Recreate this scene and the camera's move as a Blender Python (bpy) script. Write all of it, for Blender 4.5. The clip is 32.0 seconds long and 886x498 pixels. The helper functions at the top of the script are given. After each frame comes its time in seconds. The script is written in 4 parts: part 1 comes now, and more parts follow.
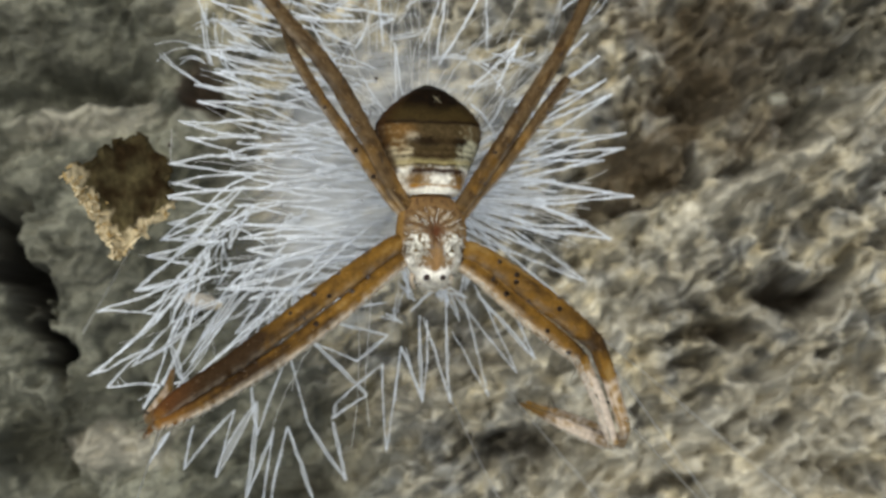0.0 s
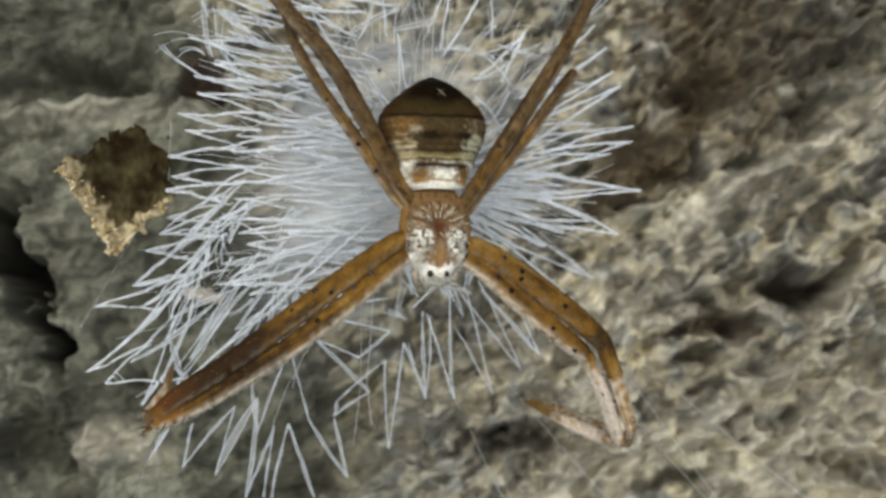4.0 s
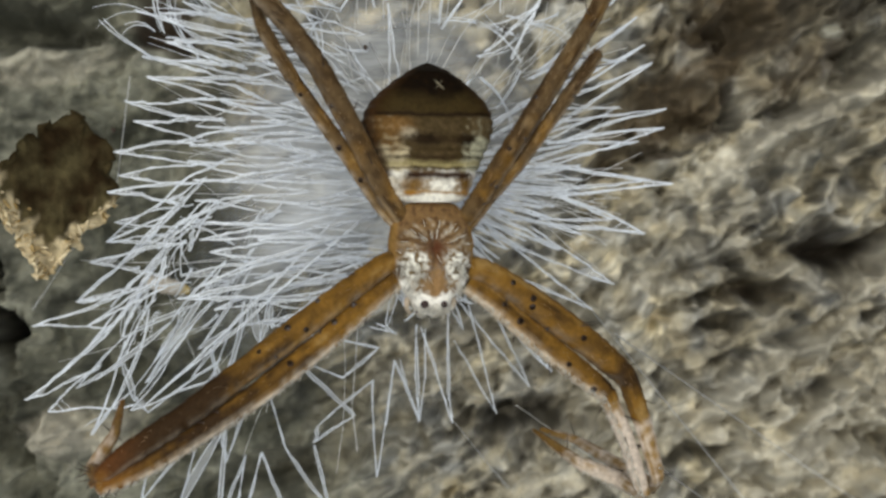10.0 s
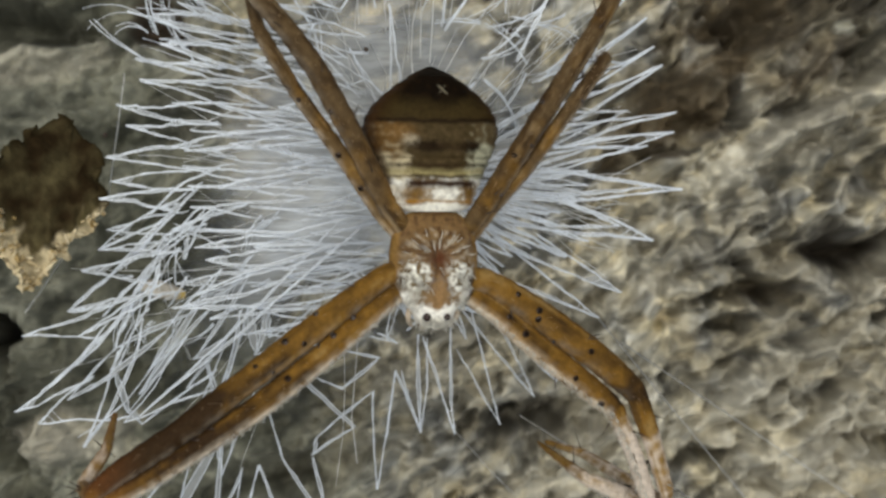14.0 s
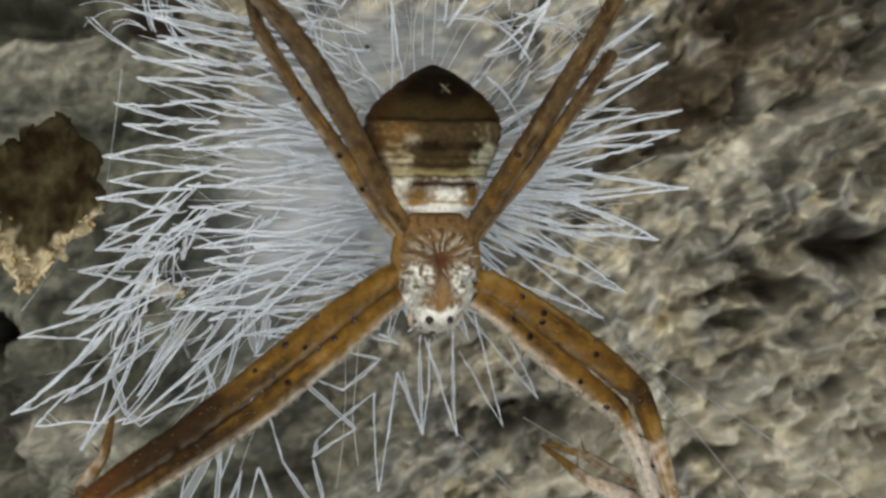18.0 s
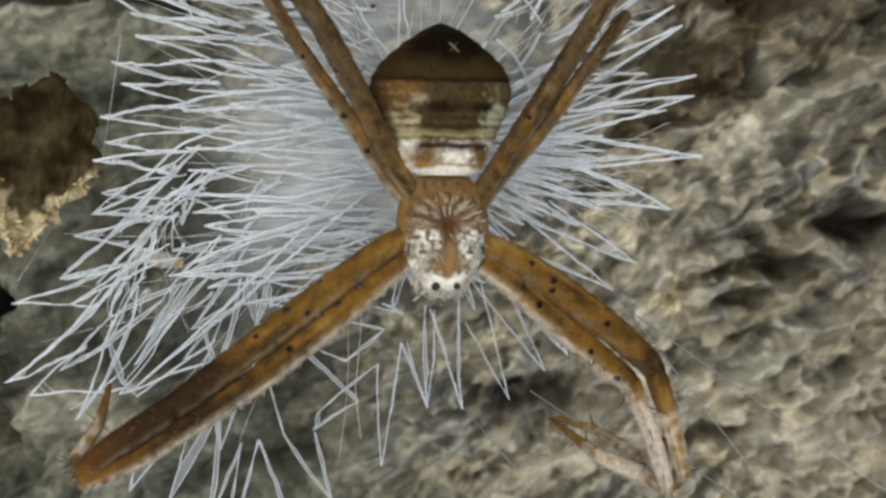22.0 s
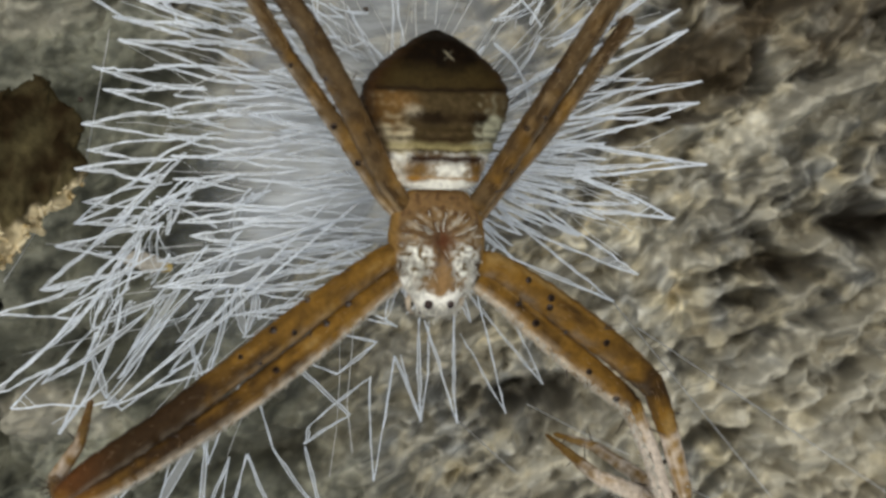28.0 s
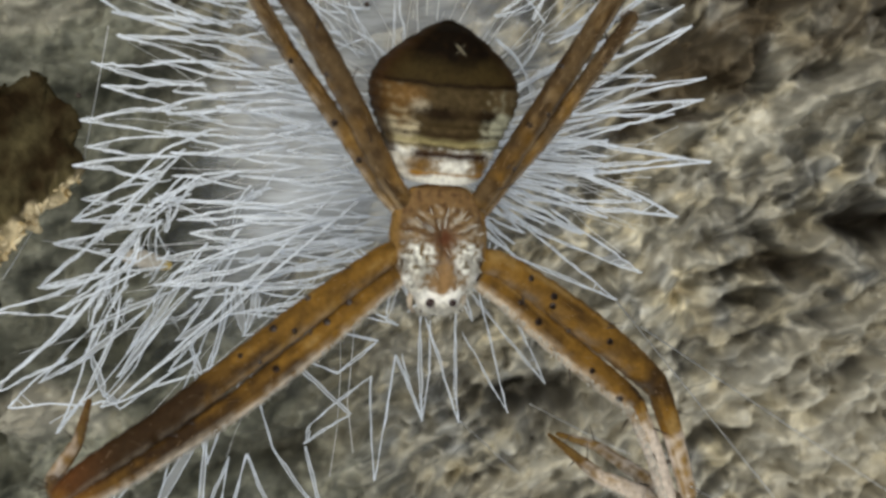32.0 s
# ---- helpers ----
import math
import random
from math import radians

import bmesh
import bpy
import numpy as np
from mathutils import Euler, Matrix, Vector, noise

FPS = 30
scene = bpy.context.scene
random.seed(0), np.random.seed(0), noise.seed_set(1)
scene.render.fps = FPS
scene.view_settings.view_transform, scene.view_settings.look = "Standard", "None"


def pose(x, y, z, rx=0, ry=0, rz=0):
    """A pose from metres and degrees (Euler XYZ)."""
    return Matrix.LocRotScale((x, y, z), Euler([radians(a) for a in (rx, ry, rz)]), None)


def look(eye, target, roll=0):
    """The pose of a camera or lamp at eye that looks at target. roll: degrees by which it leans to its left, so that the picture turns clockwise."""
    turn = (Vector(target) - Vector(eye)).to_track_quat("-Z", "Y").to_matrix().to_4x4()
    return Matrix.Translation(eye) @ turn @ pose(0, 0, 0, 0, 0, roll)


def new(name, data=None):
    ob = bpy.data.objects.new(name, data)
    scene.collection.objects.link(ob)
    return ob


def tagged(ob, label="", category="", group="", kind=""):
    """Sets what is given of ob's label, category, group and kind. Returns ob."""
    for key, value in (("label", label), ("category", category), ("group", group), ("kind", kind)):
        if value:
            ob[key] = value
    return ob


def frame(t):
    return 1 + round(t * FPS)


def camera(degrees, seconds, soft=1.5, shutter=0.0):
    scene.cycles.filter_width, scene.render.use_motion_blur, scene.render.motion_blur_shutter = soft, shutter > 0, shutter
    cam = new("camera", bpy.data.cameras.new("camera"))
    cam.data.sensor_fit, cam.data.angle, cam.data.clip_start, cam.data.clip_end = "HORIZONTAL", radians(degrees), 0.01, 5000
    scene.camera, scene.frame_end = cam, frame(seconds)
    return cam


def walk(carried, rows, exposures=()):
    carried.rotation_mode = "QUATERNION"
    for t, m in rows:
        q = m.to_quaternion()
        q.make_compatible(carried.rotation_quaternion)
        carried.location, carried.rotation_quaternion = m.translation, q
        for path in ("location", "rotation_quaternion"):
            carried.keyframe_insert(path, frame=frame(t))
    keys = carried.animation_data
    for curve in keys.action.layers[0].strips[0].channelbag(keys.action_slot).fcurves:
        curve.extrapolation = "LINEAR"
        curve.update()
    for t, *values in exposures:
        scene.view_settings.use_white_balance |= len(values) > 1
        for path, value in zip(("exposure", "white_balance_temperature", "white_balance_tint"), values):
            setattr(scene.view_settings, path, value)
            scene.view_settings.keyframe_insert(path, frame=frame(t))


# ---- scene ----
cam = camera(38, 32.0, soft=2.75)
# a close-up lens: the web is in focus, the rock behind it a little less
cam.data.dof.use_dof = True
cam.data.dof.focus_distance = 0.0385
cam.data.dof.aperture_fstop = 155
# the rock slopes: all of the place is laid back by this turn
SLOPE = Matrix.Rotation(radians(-55), 4, "X")
PATH = [
    (0.0, pose(0.000565, -0.028960, 0.033735, 41.886, 0.383, -0.683)),
    (0.5, pose(0.000505, -0.028718, 0.033873, 41.585, 0.322, -0.634)),
    (1.0, pose(0.000448, -0.028969, 0.033982, 41.626, 0.266, -0.643)),
    (1.5, pose(0.000458, -0.029055, 0.033924, 41.654, 0.306, -0.644)),
    (2.0, pose(0.000417, -0.028565, 0.033170, 41.721, 0.265, -0.618)),
    (2.5, pose(0.000494, -0.028483, 0.033382, 41.531, 0.344, -0.570)),
    (3.0, pose(0.000467, -0.028380, 0.033388, 41.451, 0.320, -0.575)),
    (3.5, pose(0.000472, -0.028319, 0.033382, 41.414, 0.310, -0.551)),
    (5.5, pose(0.000108, -0.024809, 0.033249, 39.139, 0.066, -0.451)),
    (6.0, pose(-0.000069, -0.023013, 0.033182, 37.894, -0.080, -0.358)),
    (6.5, pose(0.000007, -0.023301, 0.031916, 37.593, -0.125, -0.331)),
    (7.0, pose(0.000625, -0.022132, 0.031278, 36.564, 0.197, -0.472)),
    (7.5, pose(0.000688, -0.020542, 0.031382, 35.612, 0.191, -0.470)),
    (8.0, pose(0.000767, -0.020100, 0.031510, 35.266, 0.215, -0.351)),
    (8.5, pose(0.000688, -0.019977, 0.031446, 35.211, 0.112, -0.388)),
    (9.0, pose(0.000732, -0.019833, 0.031434, 35.096, 0.170, -0.308)),
    (9.5, pose(0.000675, -0.019741, 0.031299, 34.958, 0.132, -0.276)),
    (10.0, pose(0.000623, -0.019928, 0.031033, 34.983, 0.101, -0.218)),
    (10.5, pose(0.000616, -0.019079, 0.030291, 34.757, 0.137, -0.230)),
    (11.0, pose(0.000599, -0.019264, 0.030549, 34.737, 0.071, -0.187)),
    (11.5, pose(0.000618, -0.019136, 0.030556, 34.632, 0.094, -0.130)),
    (12.0, pose(0.000590, -0.018979, 0.030499, 34.576, 0.135, -0.218)),
    (12.5, pose(0.000588, -0.018891, 0.030522, 34.453, 0.044, -0.090)),
    (13.0, pose(0.000613, -0.018775, 0.030509, 34.388, 0.114, -0.095)),
    (13.5, pose(0.000582, -0.018692, 0.030441, 34.361, 0.124, -0.149)),
    (14.0, pose(0.000574, -0.018622, 0.030448, 34.265, 0.068, -0.088)),
    (14.5, pose(0.000526, -0.018582, 0.030360, 34.192, 0.078, -0.077)),
    (16.5, pose(0.000483, -0.017981, 0.030237, 33.761, 0.007, -0.006)),
    (17.0, pose(0.000473, -0.018044, 0.030235, 33.803, -0.029, 0.006)),
    (17.5, pose(0.000412, -0.017948, 0.030194, 33.763, -0.041, -0.059)),
    (18.0, pose(0.000461, -0.018008, 0.030159, 33.762, 0.002, -0.105)),
    (18.5, pose(0.000260, -0.018134, 0.029821, 33.694, -0.047, -0.047)),
    (19.0, pose(-0.000002, -0.018423, 0.029125, 33.611, -0.296, 0.156)),
    (19.5, pose(0.000110, -0.018122, 0.028953, 33.393, -0.213, 0.079)),
    (20.0, pose(0.000150, -0.018058, 0.028944, 33.312, -0.257, 0.147)),
    (20.5, pose(0.000248, -0.018039, 0.028988, 33.268, -0.210, 0.250)),
    (21.0, pose(0.000210, -0.018120, 0.029170, 33.262, -0.246, 0.146)),
    (21.5, pose(0.000287, -0.018021, 0.028944, 33.307, -0.169, 0.195)),
    (22.0, pose(0.000279, -0.017956, 0.028939, 33.258, -0.205, 0.215)),
    (22.5, pose(0.000265, -0.017940, 0.028953, 33.242, -0.198, 0.184)),
    (23.0, pose(0.000311, -0.017918, 0.028975, 33.221, -0.153, 0.197)),
    (23.5, pose(0.000317, -0.017850, 0.028994, 33.144, -0.164, 0.249)),
    (24.0, pose(0.000334, -0.017796, 0.028984, 33.104, -0.202, 0.243)),
    (24.5, pose(0.000441, -0.017776, 0.029006, 33.081, -0.086, 0.361)),
    (25.0, pose(0.000352, -0.017640, 0.028856, 33.078, -0.147, 0.346)),
    (25.5, pose(0.000337, -0.017104, 0.028659, 32.324, -0.229, 0.657)),
    (27.5, pose(0.000625, -0.016311, 0.028485, 32.025, -0.140, 0.666)),
    (28.0, pose(0.000577, -0.016321, 0.028441, 32.054, -0.187, 0.646)),
    (28.5, pose(0.000577, -0.016389, 0.028419, 32.120, -0.187, 0.656)),
    (29.0, pose(0.000577, -0.016387, 0.028370, 32.115, -0.146, 0.655)),
    (29.5, pose(0.000496, -0.016319, 0.028316, 32.100, -0.166, 0.562)),
    (30.0, pose(0.000590, -0.016362, 0.028336, 32.113, -0.120, 0.660)),
    (30.5, pose(0.000556, -0.016378, 0.028289, 32.149, -0.146, 0.650)),
    (31.0, pose(0.000657, -0.016455, 0.028367, 32.165, -0.055, 0.722)),
    (31.5, pose(0.000611, -0.016447, 0.028341, 32.161, -0.095, 0.696)),
    (32.0, pose(0.000527, -0.016184, 0.028132, 32.038, -0.220, 0.687)),
]

# the film camera's exposure drifts a little
EXPOSURES = [(0.0, -0.16), (2.0, -0.26), (3.5, -0.24), (6.0, -0.12), (7.0, -0.26), (9.0, -0.27), (10.0, -0.31), (14.0, -0.38), (18.0, -0.47), (20.0, -0.33), (22.0, -0.38), (25.0, -0.44), (30.0, -0.43), (32.0, -0.37)]
walk(cam, PATH, EXPOSURES)

# ---- light: bright hazy day, a broad soft sun that shines up the slope ----
SUN_DIR = (SLOPE.to_3x3() @ Vector((-0.04, -0.98, 0.14))).normalized()
world = bpy.data.worlds.new("world")
scene.world = world
world.use_nodes = True
wn = world.node_tree
sky = wn.nodes.new("ShaderNodeTexSky")
sky.sky_type = "NISHITA"
sky.sun_disc = False
sky.sun_elevation = math.asin(SUN_DIR.z)
sky.sun_rotation = math.atan2(SUN_DIR.x, SUN_DIR.y)
wn.links.new(sky.outputs[0], wn.nodes["Background"].inputs[0])
wn.nodes["Background"].inputs[1].default_value = 0.08
sun_data = bpy.data.lights.new("sun", "SUN")
sun_data.energy = 3.6
sun_data.angle = radians(85)
sun_data.color = (1.0, 0.975, 0.84)
sun = new("sun", sun_data)
sun.matrix_world = look(SUN_DIR * 3, (0, 0, 0))

MM = 0.001
rng = np.random.default_rng(7)


# ---- helpers for building ----
def part(name, data, material, parent=None, label="", kind=""):
    """Links a bmesh or mesh as one object under a thing or a part."""
    if isinstance(data, bmesh.types.BMesh):
        me = bpy.data.meshes.new(name)
        data.to_mesh(me)
        data.free()
    else:
        me = data
    if material and not me.materials:
        me.materials.append(material)
    ob = new(name, me)
    ob.parent = parent
    return tagged(ob, label=label, kind=kind)


def mesh_of(name, verts, faces, smooth=True, pigment=None):
    """A mesh from vertices in millimetres; pigment: one colour a vertex."""
    me = bpy.data.meshes.new(name)
    me.from_pydata((np.asarray(verts, float) * MM).tolist(), [], faces)
    if smooth:
        me.polygons.foreach_set("use_smooth", [True] * len(me.polygons))
    if pigment is not None:
        at = me.color_attributes.new("pigment", "FLOAT_COLOR", "POINT")
        col = np.ones((len(verts), 4))
        col[:, :3] = pigment
        at.data.foreach_set("color", col.ravel())
    return me


PERM = rng.permutation(256)
PERM2 = np.concatenate([PERM, PERM])
LATTICE = rng.random(256)


def value_noise(x, y):
    """Smooth noise from 0 to 1 on arrays."""
    xi, yi = np.floor(x).astype(int), np.floor(y).astype(int)
    fx, fy = x - xi, y - yi
    fx, fy = fx * fx * fx * (fx * (6 * fx - 15) + 10), fy * fy * fy * (fy * (6 * fy - 15) + 10)

    def at(i, j):
        return LATTICE[PERM2[PERM2[i & 255] + (j & 255)]]

    a = at(xi, yi) * (1 - fx) + at(xi + 1, yi) * fx
    b = at(xi, yi + 1) * (1 - fx) + at(xi + 1, yi + 1) * fx
    return a * (1 - fy) + b * fy


def fractal(x, y, octaves=4, gain=0.5):
    total, amp, norm = 0, 1.0, 0.0
    for k in range(octaves):
        total = total + amp * value_noise(x * 2 ** k + 17.3 * k, y * 2 ** k - 9.1 * k)
        norm += amp
        amp *= gain
    return total / norm


def smooth_step(a, b, x):
    s = np.clip((x - a) / (b - a), 0, 1)
    return s * s * (3 - 2 * s)


def tube(path, radii, sides=6, flat=1.0, side_axis=(0, 1, 0)):
    """Vertices and faces of a tube along points in millimetres, with closed ends."""
    path = [Vector(p) for p in path]
    n = len(path)
    verts, faces = [], []
    for i, p in enumerate(path):
        way = (path[min(i + 1, n - 1)] - path[max(i - 1, 0)]).normalized()
        b = Vector(side_axis)
        if abs(way.dot(b)) > 0.95:
            b = Vector((1, 0, 0))
        u = way.cross(b).normalized()
        v = u.cross(way)
        for k in range(sides):
            a = 2 * math.pi * k / sides
            verts.append(p + radii[i] * (math.cos(a) * u + flat * math.sin(a) * v))
    for i in range(n - 1):
        for k in range(sides):
            j = (k + 1) % sides
            faces.append((i * sides + k, i * sides + j, (i + 1) * sides + j, (i + 1) * sides + k))
    faces.append(tuple(range(sides)))
    faces.append(tuple((n - 1) * sides + k for k in range(sides - 1, -1, -1)))
    return verts, faces


class Bundle:
    """Collects many small pieces for one mesh."""

    def __init__(self):
        self.verts, self.faces, self.sheer = [], [], set()

    def add(self, verts, faces):
        n = len(self.verts)
        self.verts += list(verts)
        self.faces += [tuple(i + n for i in f) for f in faces]

    def strand(self, path, radii, sides=3, flat=1.0):
        self.add(*tube(path, radii, sides, flat))

    def strip(self, left, right):
        """A sheer strip between two lines of points."""
        n, first = len(left), len(self.faces)
        self.add(list(left) + list(right), [(i, i + 1, n + i + 1, n + i) for i in range(n - 1)])
        self.sheer.update(range(first, len(self.faces)))

    def mesh(self, name, smooth=True, stuffs=()):
        me = mesh_of(name, [tuple(v) for v in self.verts], self.faces, smooth)
        for m in stuffs:
            me.materials.append(m)
        if self.sheer and len(stuffs) > 1:
            me.polygons.foreach_set("material_index", [int(i in self.sheer) for i in range(len(self.faces))])
        return me


# ---- materials ----
def material(name):
    m = bpy.data.materials.new(name)
    m.use_nodes = True
    nt = m.node_tree
    return m, nt, nt.nodes["Principled BSDF"]


def node(nt, kind, **props):
    n = nt.nodes.new(kind)
    for k, v in props.items():
        n.inputs[k].default_value = v
    return n


def noise_of(nt, scale, detail=4, rough=0.55, stretch=None, coords="Object"):
    tc = nt.nodes.new("ShaderNodeTexCoord")
    n = node(nt, "ShaderNodeTexNoise", Scale=scale, Detail=detail, Roughness=rough)
    if stretch:
        mp = nt.nodes.new("ShaderNodeMapping")
        mp.inputs["Rotation"].default_value = (0, stretch[0], 0)
        mp.inputs["Scale"].default_value = stretch[1:]
        nt.links.new(tc.outputs[coords], mp.inputs[0])
        nt.links.new(mp.outputs[0], n.inputs["Vector"])
    else:
        nt.links.new(tc.outputs[coords], n.inputs["Vector"])
    return n


def ramp(nt, source, stops):
    r = nt.nodes.new("ShaderNodeValToRGB")
    el = r.color_ramp.elements
    while len(el) < len(stops):
        el.new(0.5)
    for e, (p, c) in zip(el, stops):
        e.position, e.color = p, (*c, 1)
    nt.links.new(source, r.inputs[0])
    return r


def mixed(nt, mode, fac, a, b):
    m = nt.nodes.new("ShaderNodeMix")
    m.data_type, m.blend_type = "RGBA", mode
    for sock, v in ((m.inputs[0], fac), (m.inputs[6], a), (m.inputs[7], b)):
        if isinstance(v, (int, float)):
            sock.default_value = v
        elif isinstance(v, tuple):
            sock.default_value = (*v, 1)
        else:
            nt.links.new(v, sock)
    return m.outputs[2]


def bumped(nt, bsdf, source, distance, strength=1.0):
    b = nt.nodes.new("ShaderNodeBump")
    b.inputs["Distance"].default_value = distance
    b.inputs["Strength"].default_value = strength
    nt.links.new(source, b.inputs["Height"])
    nt.links.new(b.outputs[0], bsdf.inputs["Normal"])


def rock_material():
    m, nt, bs = material("weathered_rock")
    stain = nt.nodes.new("ShaderNodeVertexColor")
    stain.layer_name = "pigment"
    grain = noise_of(nt, 900, 3, 0.6)
    blot = noise_of(nt, 230, 4, 0.6, (radians(28), 0.6, 1, 1.3))
    g = ramp(nt, grain.outputs[0], [(0.32, (0.84, 0.83, 0.80)), (0.7, (1.1, 1.08, 1.03))])
    b = ramp(nt, blot.outputs[0], [(0.30, (0.58, 0.565, 0.53)), (0.62, (1.22, 1.21, 1.17))])
    c = mixed(nt, "MULTIPLY", 1.0, stain.outputs[0], g.outputs[0])
    c = mixed(nt, "MULTIPLY", 0.7, c, b.outputs[0])
    nt.links.new(c, bs.inputs["Base Color"])
    bs.inputs["Roughness"].default_value = 0.85
    pores = noise_of(nt, 3800, 4, 0.65)
    bumped(nt, bs, pores.outputs[0], 0.00009, 0.7)
    return m


def pigment_material(name, rough=0.5, grain_scale=9000, sheen=0.0, bump=0.00003, coat=0.0):
    m, nt, bs = material(name)
    pig = nt.nodes.new("ShaderNodeVertexColor")
    pig.layer_name = "pigment"
    grain = noise_of(nt, grain_scale, 4, 0.6)
    g = ramp(nt, grain.outputs[0], [(0.3, (0.75, 0.73, 0.70)), (0.7, (1.2, 1.18, 1.12))])
    nt.links.new(mixed(nt, "MULTIPLY", 1.0, pig.outputs[0], g.outputs[0]), bs.inputs["Base Color"])
    bs.inputs["Roughness"].default_value = rough
    bs.inputs["Sheen Weight"].default_value = sheen
    bs.inputs["Coat Weight"].default_value = coat
    bs.inputs["Specular IOR Level"].default_value = 0.04
    bumped(nt, bs, grain.outputs[0], bump, 0.7)
    return m


def plain_material(name, colour, rough=0.6, scale=4000, spread=0.2, sheen=0.0):
    m, nt, bs = material(name)
    grain = noise_of(nt, scale, 3, 0.6)
    lo, hi = tuple(c * (1 - spread) for c in colour), tuple(min(1, c * (1 + spread)) for c in colour)
    r = ramp(nt, grain.outputs[0], [(0.3, lo), (0.7, hi)])
    nt.links.new(r.outputs[0], bs.inputs["Base Color"])
    bs.inputs["Roughness"].default_value = rough
    bs.inputs["Sheen Weight"].default_value = sheen
    return m


def silk_material(name, colour, clear):
    """Silk: white fibre that lets part of the light through."""
    m, nt, bs = material(name)
    grain = noise_of(nt, 2500, 2, 0.5)
    r = ramp(nt, grain.outputs[0], [(0.3, tuple(c * 0.8 for c in colour)), (0.7, colour)])
    nt.links.new(r.outputs[0], bs.inputs["Base Color"])
    bs.inputs["Roughness"].default_value = 0.35
    trans = nt.nodes.new("ShaderNodeBsdfTranslucent")
    nt.links.new(r.outputs[0], trans.inputs[0])
    glass = nt.nodes.new("ShaderNodeBsdfTransparent")
    mix1 = node(nt, "ShaderNodeMixShader", Fac=0.2)
    mix2 = node(nt, "ShaderNodeMixShader", Fac=clear)
    out = nt.nodes["Material Output"]
    nt.links.new(bs.outputs[0], mix1.inputs[1])
    nt.links.new(trans.outputs[0], mix1.inputs[2])
    nt.links.new(mix1.outputs[0], mix2.inputs[1])
    nt.links.new(glass.outputs[0], mix2.inputs[2])
    nt.links.new(mix2.outputs[0], out.inputs[0])
    return m


def veil_material():
    """A film of fine silk: thin in places, streaked along the threads."""
    m, nt, bs = material("silk_film")
    dens = nt.nodes.new("ShaderNodeVertexColor")
    dens.layer_name = "pigment"
    streak = noise_of(nt, 2600, 4, 0.65, (0.1, 0.12, 1, 1.6))
    r = ramp(nt, streak.outputs[0], [(0.32, (0.6, 0.6, 0.6)), (0.62, (1.12, 1.12, 1.12))])
    fac = mixed(nt, "MULTIPLY", 1.0, dens.outputs[0], r.outputs[0])
    bs.inputs["Base Color"].default_value = (0.76, 0.795, 0.85, 1)
    bs.inputs["Roughness"].default_value = 0.6
    trans = nt.nodes.new("ShaderNodeBsdfTranslucent")
    trans.inputs[0].default_value = (0.76, 0.795, 0.85, 1)
    glass = nt.nodes.new("ShaderNodeBsdfTransparent")
    mix1 = node(nt, "ShaderNodeMixShader", Fac=0.2)
    mix2 = nt.nodes.new("ShaderNodeMixShader")
    nt.links.new(fac, mix2.inputs[0])
    nt.links.new(bs.outputs[0], mix1.inputs[1])
    nt.links.new(trans.outputs[0], mix1.inputs[2])
    nt.links.new(glass.outputs[0], mix2.inputs[1])
    nt.links.new(mix1.outputs[0], mix2.inputs[2])
    nt.links.new(mix2.outputs[0], nt.nodes["Material Output"].inputs[0])
    return m


ROCK = rock_material()
SILK = silk_material("silk", (0.875, 0.92, 0.99), 0.1)
SHEER = silk_material("sheer_silk", (0.88, 0.91, 0.96), 0.68)
FINE_SILK = silk_material("fine_silk", (0.90, 0.91, 0.92), 0.1)
VEIL = veil_material()
BODY = pigment_material("spider_cuticle", 0.6, 8000, 0.0, 0.00003, 0.0)
LEG = pigment_material("leg_cuticle", 0.5, 7000, 0.03, 0.00003, 0.0)
LEAF = pigment_material("dead_leaf", 0.8, 5000, 0.0, 0.00005)
HAIR = silk_material("pale_hair", (0.85, 0.82, 0.74), 0.15)
LEG_HAIR = plain_material("tan_hair", (0.30, 0.20, 0.11), 0.6)
BRISTLE = plain_material("dark_bristle", (0.035, 0.02, 0.012), 0.4)
EYE = plain_material("dark_eye", (0.022, 0.005, 0.003), 0.5)


# ---- the rock face ----
def rock_plane(x, z):
    """The mean face: it stands prouder to the east of a long step."""
    return 19.79 + 0.311 * x - 0.222 * z + (1.5 - 3.0 * smooth_step(12, 19, x)) * smooth_step(-6, 3, x)


def spread_axis(lo, hi, step, reach):
    """Even steps from lo to hi, then growing steps out to the reach."""
    core = np.arange(lo, hi + step / 2, step)
    grow, d, p = [], step, 0.0
    while p < reach:
        d *= 1.22
        p += d
        grow.append(p)
    grow = np.array(grow)
    return np.concatenate([lo - grow[::-1], core, hi + grow])


